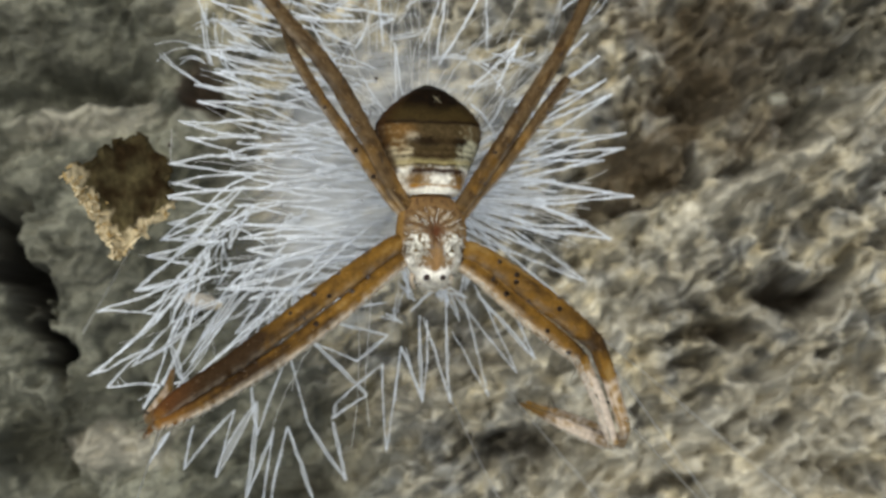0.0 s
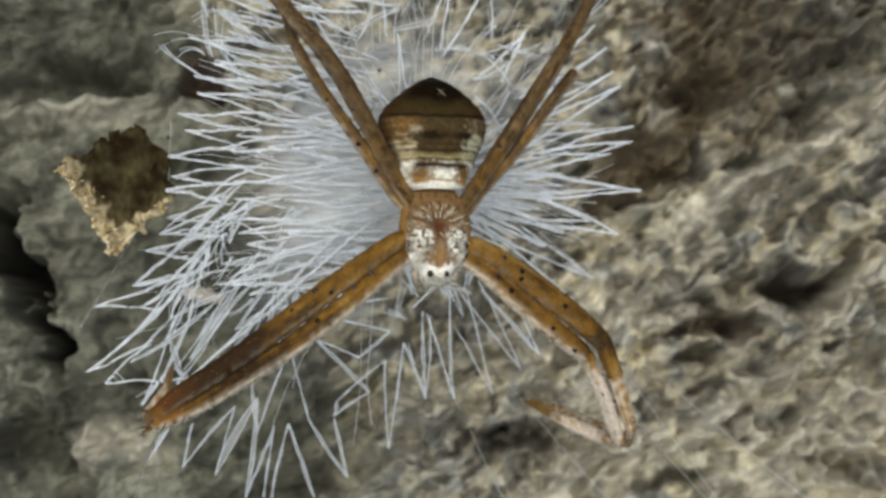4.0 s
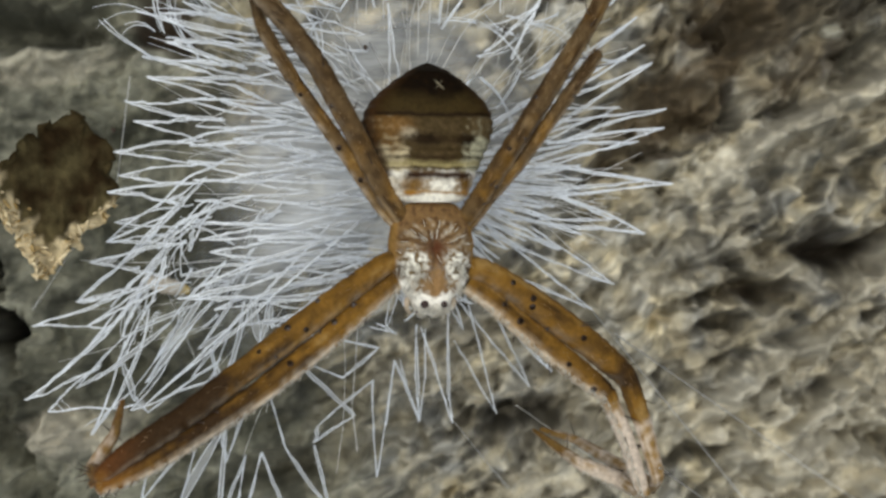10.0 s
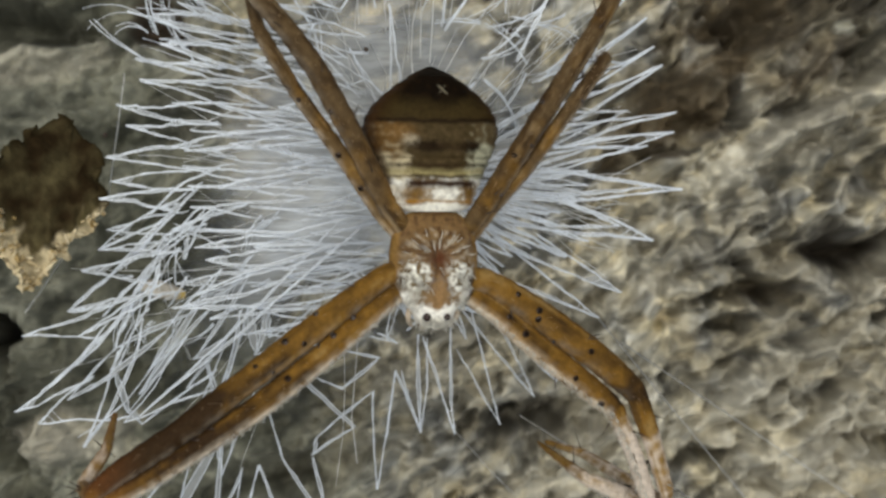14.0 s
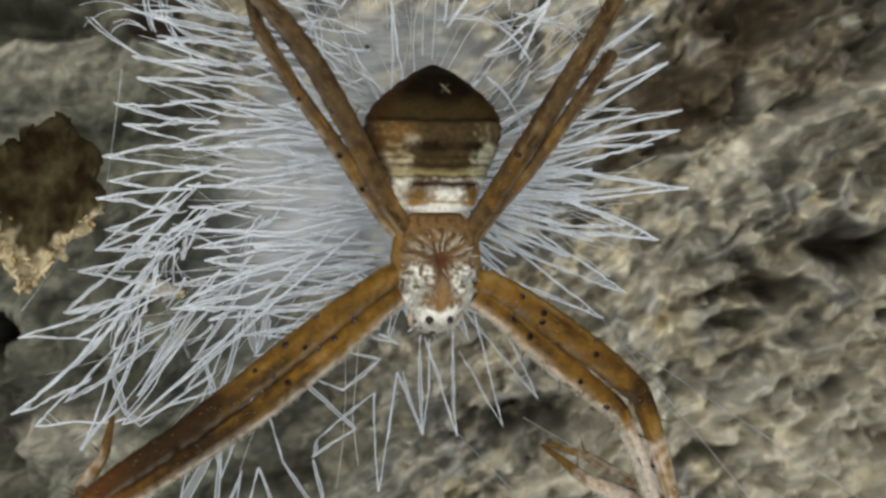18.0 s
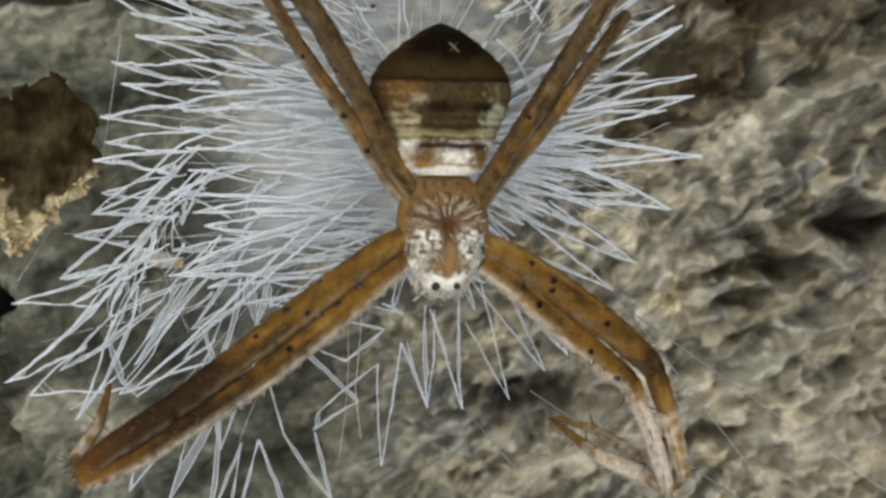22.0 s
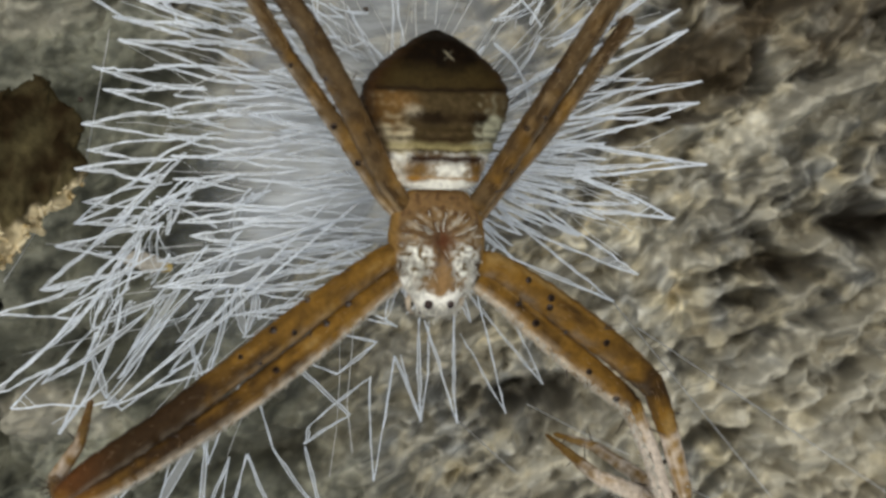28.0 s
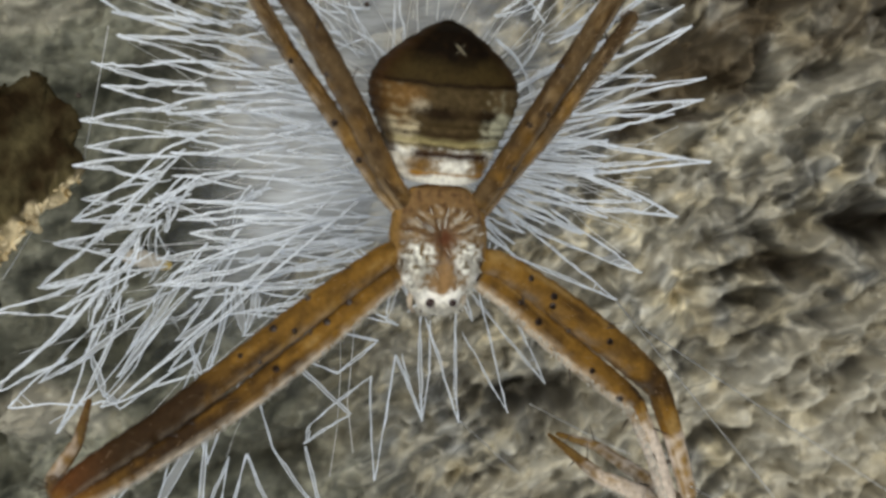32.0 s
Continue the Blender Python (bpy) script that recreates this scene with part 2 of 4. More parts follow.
# forms of the rock: x, z, half-length, half-width, turn in degrees, depth (negative: crest)
LOW_HOLLOWS = [
    (19.5, 1.3, 2.52, 0.97, 3, 3.2),
    (16.0, -0.7, 1.65, 0.59, 7, 2.4),
    (13.0, -1.1, 1.34, 0.30, 8, 1.3),
    (14.1, -2.2, 1.02, 0.30, 15, 1.3),
    (11.1, -2.1, 0.95, 0.47, 16, 1.4),
    (17.1, -2.9, 1.01, 0.38, 22, 1.1),
    (18.1, -3.8, 0.95, 0.25, 18, 0.9),
    (21.3, -1.8, 0.61, 0.43, 20, 1.4),
    (22.2, -8.2, 2.27, 0.80, -16, 2.0),
    (4.9, -6.5, 2.32, 0.90, 9, 2.6),
    (6.7, -3.8, 1.10, 0.45, 21, 0.9),
    (8.5, -6.7, 1.05, 0.66, 43, 1.0),
    (14.3, -4.2, 0.84, 0.30, 27, 0.9),
    (14.3, 0.6, 1.04, 0.27, 8, 0.9),
    (20.2, -5.2, 1.07, 0.35, 11, 1.0),
]
HIGH_HOLLOWS = [
    (8.8, 5.4, 1.53, 0.65, 17, 1.8),
    (11.5, 8.1, 2.51, 1.35, 23, 1.9),
    (11.2, 11.3, 1.76, 0.72, 19, 1.0),
    (14.6, 11.7, 2.14, 0.94, 7, 1.9),
    (15.3, 14.6, 3.19, 1.05, 1, 1.0),
    (20.8, 10.2, 2.21, 0.76, 21, 2.0),
    (17.8, 8.4, 1.75, 0.54, 21, 1.5),
    (21.9, 12.8, 3.09, 0.84, 17, 1.4),
    (22.1, 15.6, 2.77, 0.83, 20, 1.1),
    (14.3, 7.9, 1.96, 0.24, -79, 1.0),
    (11.2, 12.0, 1.10, 0.13, -81, 0.7),
    (19.5, 5.4, 1.28, 0.38, 23, 0.9),
    (22.8, 3.6, 2.22, 0.50, 15, 1.1),
    (12.8, -9.0, 1.83, 0.37, 15, 1.2),
    (18.0, -7.0, 1.07, 0.40, 24, 1.0),
]
CRESTS = [
    (16.4, 6.4, 3.45, 0.47, 30, -1.3),
    (22.0, 10.0, 3.83, 0.56, 35, -1.4),
    (11.6, 5.7, 2.25, 0.47, 24, -1.1),
    (14.9, -5.8, 2.61, 0.51, 41, -1.2),
    (18.4, -3.2, 2.40, 0.55, 31, -1.2),
    (22.0, 0.8, 2.33, 0.53, 49, -1.2),
    (17.5, -0.3, 2.19, 0.33, -21, -0.9),
    (5.4, -8.3, 2.49, 0.65, 18, -1.0),
    (10.1, -7.0, 3.12, 0.57, 13, -1.0),
    (18.8, 13.4, 3.20, 0.40, 52, -0.9),
    (16.1, -7.9, 1.98, 0.45, 33, -0.8),
    (21.4, -5.2, 2.62, 0.46, 31, -0.8),
    (24.1, -9.6, 2.01, 0.63, 18, -0.9),
    (12.5, 3.3, 2.59, 0.37, 14, -0.7),
]
CRUST_FORMS = [
    (-18.6, 2.4, 2.13, 0.68, -80, 5.0),
    (-17.4, -1.4, 1.75, 0.50, -76, 4.5),
    (-18.4, -5.8, 2.38, 1.25, -62, 2.2),
    (-15.7, 9.8, 3.74, 0.8, 13, 1.5),
    (-5.8, -8.1, 2.97, 1.01, 13, 2.0),
    (-10.2, 10.3, 1.24, 0.58, -42, 1.5),
    (-12.0, 12.8, 1.34, 0.51, 18, 0.7),
    (-15.0, 8.7, 2.31, 0.5, 9, -0.4),
    (-14.5, -6.3, 2.54, 0.83, 14, -0.8),
    (-17.1, 7.1, 1.68, 0.49, 38, -0.6),
]

# stains, crusts, and shade and light painted as colour: x, z, half-length, half-width, turn in degrees, strength,
# colour
BROWN, OLIVE, CRACK_SHADE, CREAM = (0.085, 0.06, 0.031), (0.046, 0.046, 0.031), (0.022, 0.019, 0.014), (0.53, 0.50, 0.43)
BROWN_STAINS_AND_SHADE = [
    (11.4, 8.2, 3.2, 2.0, 22, 0.95, BROWN),
    (14.8, 12.0, 3.6, 1.9, 8, 0.95, BROWN),
    (8.9, 5.4, 1.6, 0.8, 17, 0.85, BROWN),
    (15.0, 15.0, 5.5, 2.2, 2, 0.8, BROWN),
    (11.0, 11.4, 2.0, 0.9, 19, 0.55, BROWN),
    # shaded valley above the long crest, put into the colour
    (20.9, 10.6, 2.8, 1.2, 21, 0.85, (0.06, 0.055, 0.04)),
    (22.0, 13.6, 4.2, 2.4, 18, 0.8, (0.07, 0.065, 0.05)),
    (17.6, 9.6, 2.4, 1.1, 22, 0.8, BROWN),
    # more of the valley's shade, painted
    (19.0, 13.0, 4.5, 1.6, 18, 0.75, (0.07, 0.059, 0.042)),
    # shade inside the three deepest low hollows, painted near-black brown
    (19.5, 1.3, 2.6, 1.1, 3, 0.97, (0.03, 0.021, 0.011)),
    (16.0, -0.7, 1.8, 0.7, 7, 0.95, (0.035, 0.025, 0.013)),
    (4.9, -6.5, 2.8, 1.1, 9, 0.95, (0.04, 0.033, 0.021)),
]
OLIVE_FILMS_AND_SHADE = [
    # shadow band below the upper overhang, painted in olive
    (-16.8, 11.2, 6.0, 2.0, 6, 0.55, OLIVE),
    (-12.0, 0.2, 3.4, 3.2, 10, 0.65, OLIVE),
    (-18.4, -6.2, 2.2, 2.2, 0, 0.7, OLIVE),
    (-14.6, -3.4, 2.6, 2.2, 8, 0.6, OLIVE),
    (-5.6, -7.9, 2.8, 1.0, 12, 0.5, (0.055, 0.047, 0.03)),
    (-6.5, -5.2, 3.0, 1.4, 15, 0.4, OLIVE),
    # darkness of the two deep cracks at the edge, painted in
    (-18.8, 2.2, 0.9, 2.4, 10, 0.9, CRACK_SHADE),
    (-17.4, -1.6, 0.6, 1.6, 15, 0.85, CRACK_SHADE),
    # the hollow at this place and turn, darkened in the colour
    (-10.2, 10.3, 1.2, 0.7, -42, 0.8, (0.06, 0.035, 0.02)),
]
PALE_CRUSTS_AND_LIT_CRESTS = [
    (-14.5, -6.3, 2.6, 0.9, 14, 0.75, CREAM),
    # lit ledge below the shadow band, painted paler
    (-15.0, 8.4, 2.6, 0.6, 9, 0.45, CREAM),
    (-6.6, 5.5, 1.2, 4.0, 5, 0.35, (0.44, 0.36, 0.24)),
    (18.5, 11.2, 0.45, 0.4, 0, 0.9, (0.62, 0.62, 0.56)),
    (15.2, 8.4, 0.8, 0.5, 20, 0.6, CREAM),
    # light on the two long crests, put into the colour as cream
    (16.4, 6.4, 3.8, 1.0, 30, 0.75, CREAM),
    (22.0, 9.6, 4.2, 1.2, 35, 0.75, CREAM),
    (17.0, -4.4, 4.8, 1.1, 36, 0.75, CREAM),
    (8.0, -8.6, 6.5, 1.2, 15, 0.7, CREAM),
    (20.0, -8.0, 7.0, 3.0, 28, 0.55, CREAM),
    (2.5, -3.5, 4.5, 1.8, 20, 0.4, CREAM),
    (8.0, -5.5, 4.0, 1.5, 20, 0.4, CREAM),
    (10.0, 0.6, 4.0, 2.0, 20, 0.3, CREAM),
    # light on two more crests, painted the same way
    (21.8, 0.6, 2.6, 0.8, 48, 0.7, CREAM),
    (17.6, 0.2, 2.4, 0.5, -18, 0.6, CREAM),
]


def turned(x, z, fx, fz, turn):
    c, s = math.cos(radians(turn)), math.sin(radians(turn))
    return (x - fx) * c + (z - fz) * s, -(x - fx) * s + (z - fz) * c


def crumbs(x, y, key):
    """Rounded crumbs packed at random: height of the dome, 0 to 1, and a number for each crumb."""
    xi, yi = np.floor(x).astype(int), np.floor(y).astype(int)
    near, second, which = np.full(x.shape, 9.0), np.full(x.shape, 9.0), np.zeros(x.shape)
    for i in (-1, 0, 1):
        for j in (-1, 0, 1):
            k = PERM2[PERM2[(xi + i + key) & 255] + ((yi + j) & 255)]
            d = np.hypot(xi + i + 0.1 + 0.8 * LATTICE[k] - x, yi + j + 0.1 + 0.8 * LATTICE[(k + 91) & 255] - y)
            closer = d < near
            second = np.where(closer, near, np.minimum(second, d))
            which = np.where(closer, LATTICE[(k + 37) & 255], which)
            near = np.where(closer, d, near)
    return smooth_step(-0.1, 0.8, second - near) * (1 - 0.6 * near ** 2), which


def build_rock():
    xs = spread_axis(-24, 31, 0.095, 90)
    zs = spread_axis(-16, 21, 0.095, 90)
    X, Z = np.meshgrid(xs, zs)
    wx = X + 0.8 * (fractal(X / 3, Z / 3 + 40, 2) - 0.5) + 0.55 * (fractal(X / 0.9, Z / 0.9 + 20, 2) - 0.5)
    wz = Z + 0.8 * (fractal(X / 3 + 70, Z / 3, 2) - 0.5) + 0.55 * (fractal(X / 0.9 + 30, Z / 0.9, 2) - 0.5)
    right = smooth_step(-10, -1, X + 0.3 * Z)
    wx = wx + (1 - right) * 2.6 * (fractal(X / 1.6 + 8, Z / 1.6, 4, 0.6) - 0.5)
    p, q = turned(wx, wz, 0, 0, 28)
    big = fractal(p / 11, q / 6, 3) - 0.5
    ridges = fractal(p / 4.6 + 5, q / 1.7, 4, 0.55) - 0.5
    lumps, lump_key = crumbs(p / 2.3 + 3, q / 1.05, 5)
    bits, bit_key = crumbs(p / 0.75, q / 0.55 + 7, 60)
    sand, sand_key = crumbs(p / 0.34 + 9, q / 0.3, 130)
    vary = smooth_step(0.3, 0.65, fractal(X / 3 + 50, Z / 3 + 9, 2))
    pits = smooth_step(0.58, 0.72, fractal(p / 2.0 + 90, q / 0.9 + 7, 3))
    rough_h = 1.8 * big + 3.6 * ridges + (0.3 + 1.2 * lump_key) * lumps + (0.12 + 0.4 * bit_key * (0.4 + vary)) * bits + 0.07 * sand * (0.3 + sand_key) - 1.1 * pits
    flaky = fractal(X / 2.2 + 3, Z / 1.8, 4, 0.55) - 0.5
    plate = np.round((fractal(X / 5 + 11, Z / 4, 4) * 6)) / 6
    left_h = 1.4 * big + 1.9 * flaky + 0.9 * plate + 0.5 * lumps * lump_key + 0.35 * bits * bit_key + 0.1 * sand - 0.5 * pits
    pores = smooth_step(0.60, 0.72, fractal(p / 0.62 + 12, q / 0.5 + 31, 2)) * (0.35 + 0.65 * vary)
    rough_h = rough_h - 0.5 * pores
    h = left_h + (rough_h - left_h) * right
    for fx, fz, a, b, turn, depth in LOW_HOLLOWS + HIGH_HOLLOWS + CRESTS + CRUST_FORMS:
        u, v = turned(wx, wz, fx, fz, turn)
        h = h - (1.5 if depth > 0 else 1.1) * depth * np.exp(-((u / a) ** 2 + (v / b) ** 2) ** 1.5)
    edge = np.maximum(np.abs(X - 3) - 90, 0) ** 2 / 30 + np.maximum(np.abs(Z - 2) - 75, 0) ** 2 / 30
    Y = rock_plane(X, Z) + 0.6 - h - 6 * (fractal(X / 40, Z / 40, 3) - 0.5) * smooth_step(20, 60, np.hypot(X, Z)) + edge
    # pigment: pale mineral crust, each crumb of its own tone; grey-green film on the flatter side
    t1 = fractal(p / 3.2 + 9, q / 1.8 + 4, 4, 0.6)
    t2 = fractal(X / 7 + 21, Z / 6 + 2, 3)
    pale, tan, slate = np.array((0.55, 0.52, 0.445)), np.array((0.345, 0.32, 0.265)), np.array((0.115, 0.112, 0.10))
    grey, olive = np.array((0.215, 0.217, 0.18)), np.array((0.038, 0.039, 0.027))
    col_r = tan + (pale - tan) * smooth_step(0.36, 0.66, t1 * 0.7 + t2 * 0.3)[..., None]
    col_r = col_r + (slate - col_r) * (0.8 * smooth_step(0.72, 0.9, bit_key) * smooth_step(0.1, 0.4, bits))[..., None]
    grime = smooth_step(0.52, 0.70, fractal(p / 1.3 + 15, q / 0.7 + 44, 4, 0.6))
    # besides the grime, shade in pits and pores is painted into the colour
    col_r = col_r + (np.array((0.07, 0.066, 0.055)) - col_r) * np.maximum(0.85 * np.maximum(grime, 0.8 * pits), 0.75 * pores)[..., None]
    hue = fractal(X / 1.1 + 33, Z / 1.1 + 70, 3, 0.6) - 0.5
    col_r = col_r * np.stack([1 + 0.3 * hue, 1 + 0.1 * hue, 1 - 0.4 * hue], -1)
    col_r = col_r * (0.58 + 0.48 * lump_key + 0.34 * bit_key + 0.16 * sand_key)[..., None]
    moss = fractal(X / 1.2 + 61, Z / 1.0 + 5, 4, 0.6)
    col_l = olive + (grey - olive) * smooth_step(0.33, 0.66, t1 * 0.4 + t2 * 0.2 + moss * 0.4)[..., None]
    col_l = col_l * (0.55 + 0.3 * lump_key + 0.4 * bit_key + 0.3 * sand_key)[..., None]
    col = col_l + (col_r - col_l) * right[..., None]
    for fx, fz, a, b, turn, amount, tone in BROWN_STAINS_AND_SHADE + OLIVE_FILMS_AND_SHADE + PALE_CRUSTS_AND_LIT_CRESTS:
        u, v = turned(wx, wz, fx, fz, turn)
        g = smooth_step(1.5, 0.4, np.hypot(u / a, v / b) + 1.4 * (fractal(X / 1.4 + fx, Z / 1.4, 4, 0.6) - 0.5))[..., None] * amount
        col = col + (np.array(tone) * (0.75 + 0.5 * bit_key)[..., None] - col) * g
    nz, nx = X.shape
    idx = np.arange(nz * nx).reshape(nz, nx)
    quads = np.stack([idx[:-1, :-1], idx[:-1, 1:], idx[1:, 1:], idx[1:, :-1]], -1).reshape(-1, 4)
    verts = np.stack([X, Y, Z], -1).reshape(-1, 3)
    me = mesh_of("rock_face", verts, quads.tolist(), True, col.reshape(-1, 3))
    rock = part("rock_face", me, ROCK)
    rock.matrix_basis = SLOPE
    tagged(rock, "rough weathered tan and grey rock face with hollows", "rock", kind="structure")


# ---- the web ----
def web_point(x, z, lift=0.0):
    return Vector((x, 4.65 + 0.199 * x - 0.295 * z - lift, z))


HUB = (-0.6, 3.7)
# outermost tips of the zigzag silk, going round, x and z in millimetres
TIPS_RIGHT = [(6.29, 9.48), (6.74, 8.68), (7.03, 7.88), (7.26, 7.31), (7.83, 5.94), (7.73, 5.31), (8.15, 3.56), (7.29, 1.95), (6.26, 0.29), (5.57, -0.54)]
TIPS_BELOW = [(4.26, -2.64), (3.55, -3.18), (2.43, -4.09), (0.94, -4.31), (-0.15, -4.27), (-1.60, -6.17), (-3.16, -7.22), (-4.40, -7.85), (-5.55, -7.38), (-6.42, -5.42), (-6.92, -7.67), (-8.04, -6.99), (-9.05, -6.65), (-10.36, -6.40)]
TIPS_LEFT = [(-11.71, -3.56), (-12.28, -3.15), (-11.91, -0.85), (-10.54, -0.10), (-10.28, -0.85), (-10.04, 1.11), (-9.56, 1.71), (-9.31, 2.31), (-9.39, 3.21), (-9.07, 3.71), (-9.13, 4.39), (-8.50, 5.29), (-8.71, 5.87), (-8.05, 6.57), (-8.13, 7.15), (-7.42, 7.56), (-7.60, 8.40), (-7.20, 9.30)]


# strands beside the foreleg, turn by turn, x and z in millimetres
FORELEG_ZIGZAGS = [
    [(-1.97, 1.25), (-4.24, 0.89), (-2.49, 0.65), (-5.19, -0.10), (-3.35, -0.04), (-4.76, -1.02), (-4.82, -0.02), (-5.17, -1.47), (-5.34, -0.01), (-6.21, -2.59), (-5.59, -0.13), (-6.38, -2.73), (-6.69, -1.65), (-6.56, -2.94), (-7.01, -3.22), (-6.02, -0.96), (-7.05, -1.65), (-5.28, 0.93)],
    [(-4.80, 1.27), (-7.13, -0.25), (-9.32, -1.28), (-10.76, -2.82), (-9.35, -2.08), (-9.09, -3.28), (-7.20, -0.91), (-8.69, -2.70), (-6.08, 1.11), (-7.81, -0.76), (-10.20, -2.59)],
    [(-5.99, 0.43), (-8.38, -1.97), (-7.58, -0.76), (-9.21, -3.01), (-8.69, -3.67), (-6.41, -2.01), (-7.30, -2.53), (-5.71, -0.53)],
]
# strands that hang below the foreleg
HANGING_ZIGZAGS = [
    [(-8.73, -5.08), (-9.10, -6.64), (-7.19, -4.48), (-8.00, -6.98), (-6.37, -4.17), (-6.91, -7.86), (-5.79, -5.23), (-6.29, -7.88)],
    [(-5.29, -2.73), (-6.41, -5.43), (-6.55, -3.65)],
    [(-5.08, -2.63), (-4.54, -4.94), (-3.13, -7.21), (-3.60, -4.95)],
    [(-5.98, -7.89), (-5.27, -5.14), (-4.41, -7.93)],
    [(-10.37, -6.40), (-9.56, -5.25), (-10.10, -6.08)],
]
LOOSE_ZIGZAG = [(-5.25, -1.53), (-3.43, -1.27), (-1.44, -1.73), (-2.62, -2.70), (-4.20, -2.02), (-2.26, -3.99), (-3.59, -4.85), (-3.49, -4.32), (-1.66, -2.82), (-1.58, -6.12), (-0.94, -2.16), (-0.15, -4.25), (-0.23, -1.01)]


def outline():
    """Reach of the silk round the hub, as angles and distances."""
    tips = TIPS_RIGHT + TIPS_BELOW + TIPS_LEFT
    above = [(HUB[0] + 8.2 * math.cos(a), HUB[1] + 9.0 * math.sin(a)) for a in np.linspace(radians(55), radians(125), 9)]
    rows = sorted((math.atan2(z - HUB[1], x - HUB[0]), math.hypot(x - HUB[0], z - HUB[1])) for x, z in tips + above)
    return np.array([r[0] for r in rows]), np.array([r[1] for r in rows])


ANGLES, REACHES = outline()


def reach(a):
    a = (a + math.pi) % (2 * math.pi) - math.pi
    return float(np.interp(a, ANGLES, REACHES, period=2 * math.pi))


def root_of(tip, f, shift):
    """Where a strand that ends at the tip begins; the strands of the broad side run nearly level."""
    dx, dz = tip[0] - HUB[0], tip[1] - HUB[1]
    d = math.hypot(dx, dz)
    level = max(0.0, -dx / d) * float(smooth_step(-6.0, -1.5, dz))
    return (HUB[0] + dx * f - dz / d * shift, HUB[1] + dz * (f + (1 - f) * 0.74 * level) + dx / d * shift)


def wavy(p, q, n, amp, r):
    """Points from p to q on the web: bowed, with slight kinks."""
    out = []
    off, turn, ripple = r.normal(0, amp, 2), r.uniform(0, 6.28, 2), r.normal(0, amp * 0.3, 2)
    kink = r.normal(0, min(0.012, 0.2 * amp), (n + 1, 2))
    for i in range(n + 1):
        s = i / n
        w = math.sin(math.pi * s)
        dx = off[0] * w + ripple[0] * w * math.sin(9 * s + turn[0]) + kink[i, 0] * min(1, 3 * w)
        dz = off[1] * w + ripple[1] * w * math.sin(9 * s + turn[1]) + kink[i, 1] * min(1, 3 * w)
        out.append(web_point(p[0] + (q[0] - p[0]) * s + dx, p[1] + (q[1] - p[1]) * s + dz, p[2] + (q[2] - p[2]) * s + 0.1 * w))
    return out


def tooth(r, tip, root_a, root_b, radius, curl=0.0):
    """One zigzag of silk: two sheer ribbons edged by threads, that meet in a webbed tip."""
    b = Bundle()
    n = 13
    lift = r.normal(0, 0.12)
    arms = []
    for root in (root_a, root_b):
        far = math.hypot(root[0] - tip[0], root[1] - tip[1])
        pts = wavy((root[0], root[1], lift + r.normal(0.05, 0.1)), (tip[0], tip[1], lift), n, min(0.13 if tip[0] < -5 else 0.05, 0.028 * far) + curl * far, r)
        way = (pts[-1] - pts[0]).normalized()
        side = way.cross(Vector((0, 1, 0))).normalized()
        split, phase = r.uniform(0.4, 1.6), r.uniform(0, 6.28)
        gap = [radius * split * (0.35 + 0.65 * abs(math.sin(phase + 5.0 * k / n))) * (0.5 + math.sin(math.pi * (0.1 + 0.85 * k / n))) * r.uniform(0.8, 1.2) for k in range(n + 1)]
        lines = []
        for j in (-1, 0, 1):
            thick = radius * (r.uniform(0.24, 0.40) if j else r.uniform(0.12, 0.32))
            rad = [thick * r.uniform(0.65, 1.3) * (0.5 if k == 0 else 1) for k in range(n + 1)]
            lines.append([p + side * (gap[k] * j * 0.55 + r.normal(0, 0.007)) for k, p in enumerate(pts)])
            b.strand(lines[-1], rad, 4, 0.3)
        b.strip(lines[0], lines[2])
        arms.append(pts)
    # webbing in the corner of the tip
    m = int(r.integers(2, 5))
    for k in range(n + 1 - m, n + 1):
        p, q = arms[0][k], arms[1][k]
        if (p - q).length < 0.7:
            b.strand([p, p.lerp(q, 0.5), q], [radius * 0.4, radius * 0.18, radius * 0.4], 4, 0.3)
    if (arms[0][n - m] - arms[1][n - m]).length < 0.5 and (tip[1] > 0 or tip[0] < -5):
        b.strip(arms[0][n - m:], arms[1][n - m:])
    knot = web_point(tip[0], tip[1], lift)
    b.strand([knot + Vector((-radius, 0, 0)), knot + Vector((0, 0, 0.3 * radius)), knot + Vector((radius, 0, 0))], [radius * 0.25, radius * 0.6, radius * 0.25], 5)
    return b.mesh("silk_tooth", False, (SILK, SHEER))


def wisp(r, x, z, way, bend, length):
    """A loose curl of two or three threads."""
    b = Bundle()
    n = 12
    for k in range(int(r.integers(2, 4))):
        px, pz, a, pts = x + r.normal(0, 0.03), z + r.normal(0, 0.03), way + r.normal(0, 0.05), []
        for i in range(n + 1):
            pts.append(web_point(px, pz, 0.15 * math.sin(i / 3 + k) + r.normal(0, 0.01)))
            px, pz, a = px + length / n * math.cos(a), pz + length / n * math.sin(a), a + bend / n + r.normal(0, 0.05)
        thick = r.uniform(0.010, 0.022)
        b.strand(pts, [thick * (1.2 - 0.7 * i / n) for i in range(n + 1)], 4, 0.5)
    return b.mesh("silk_wisp", False, (SILK, SHEER))


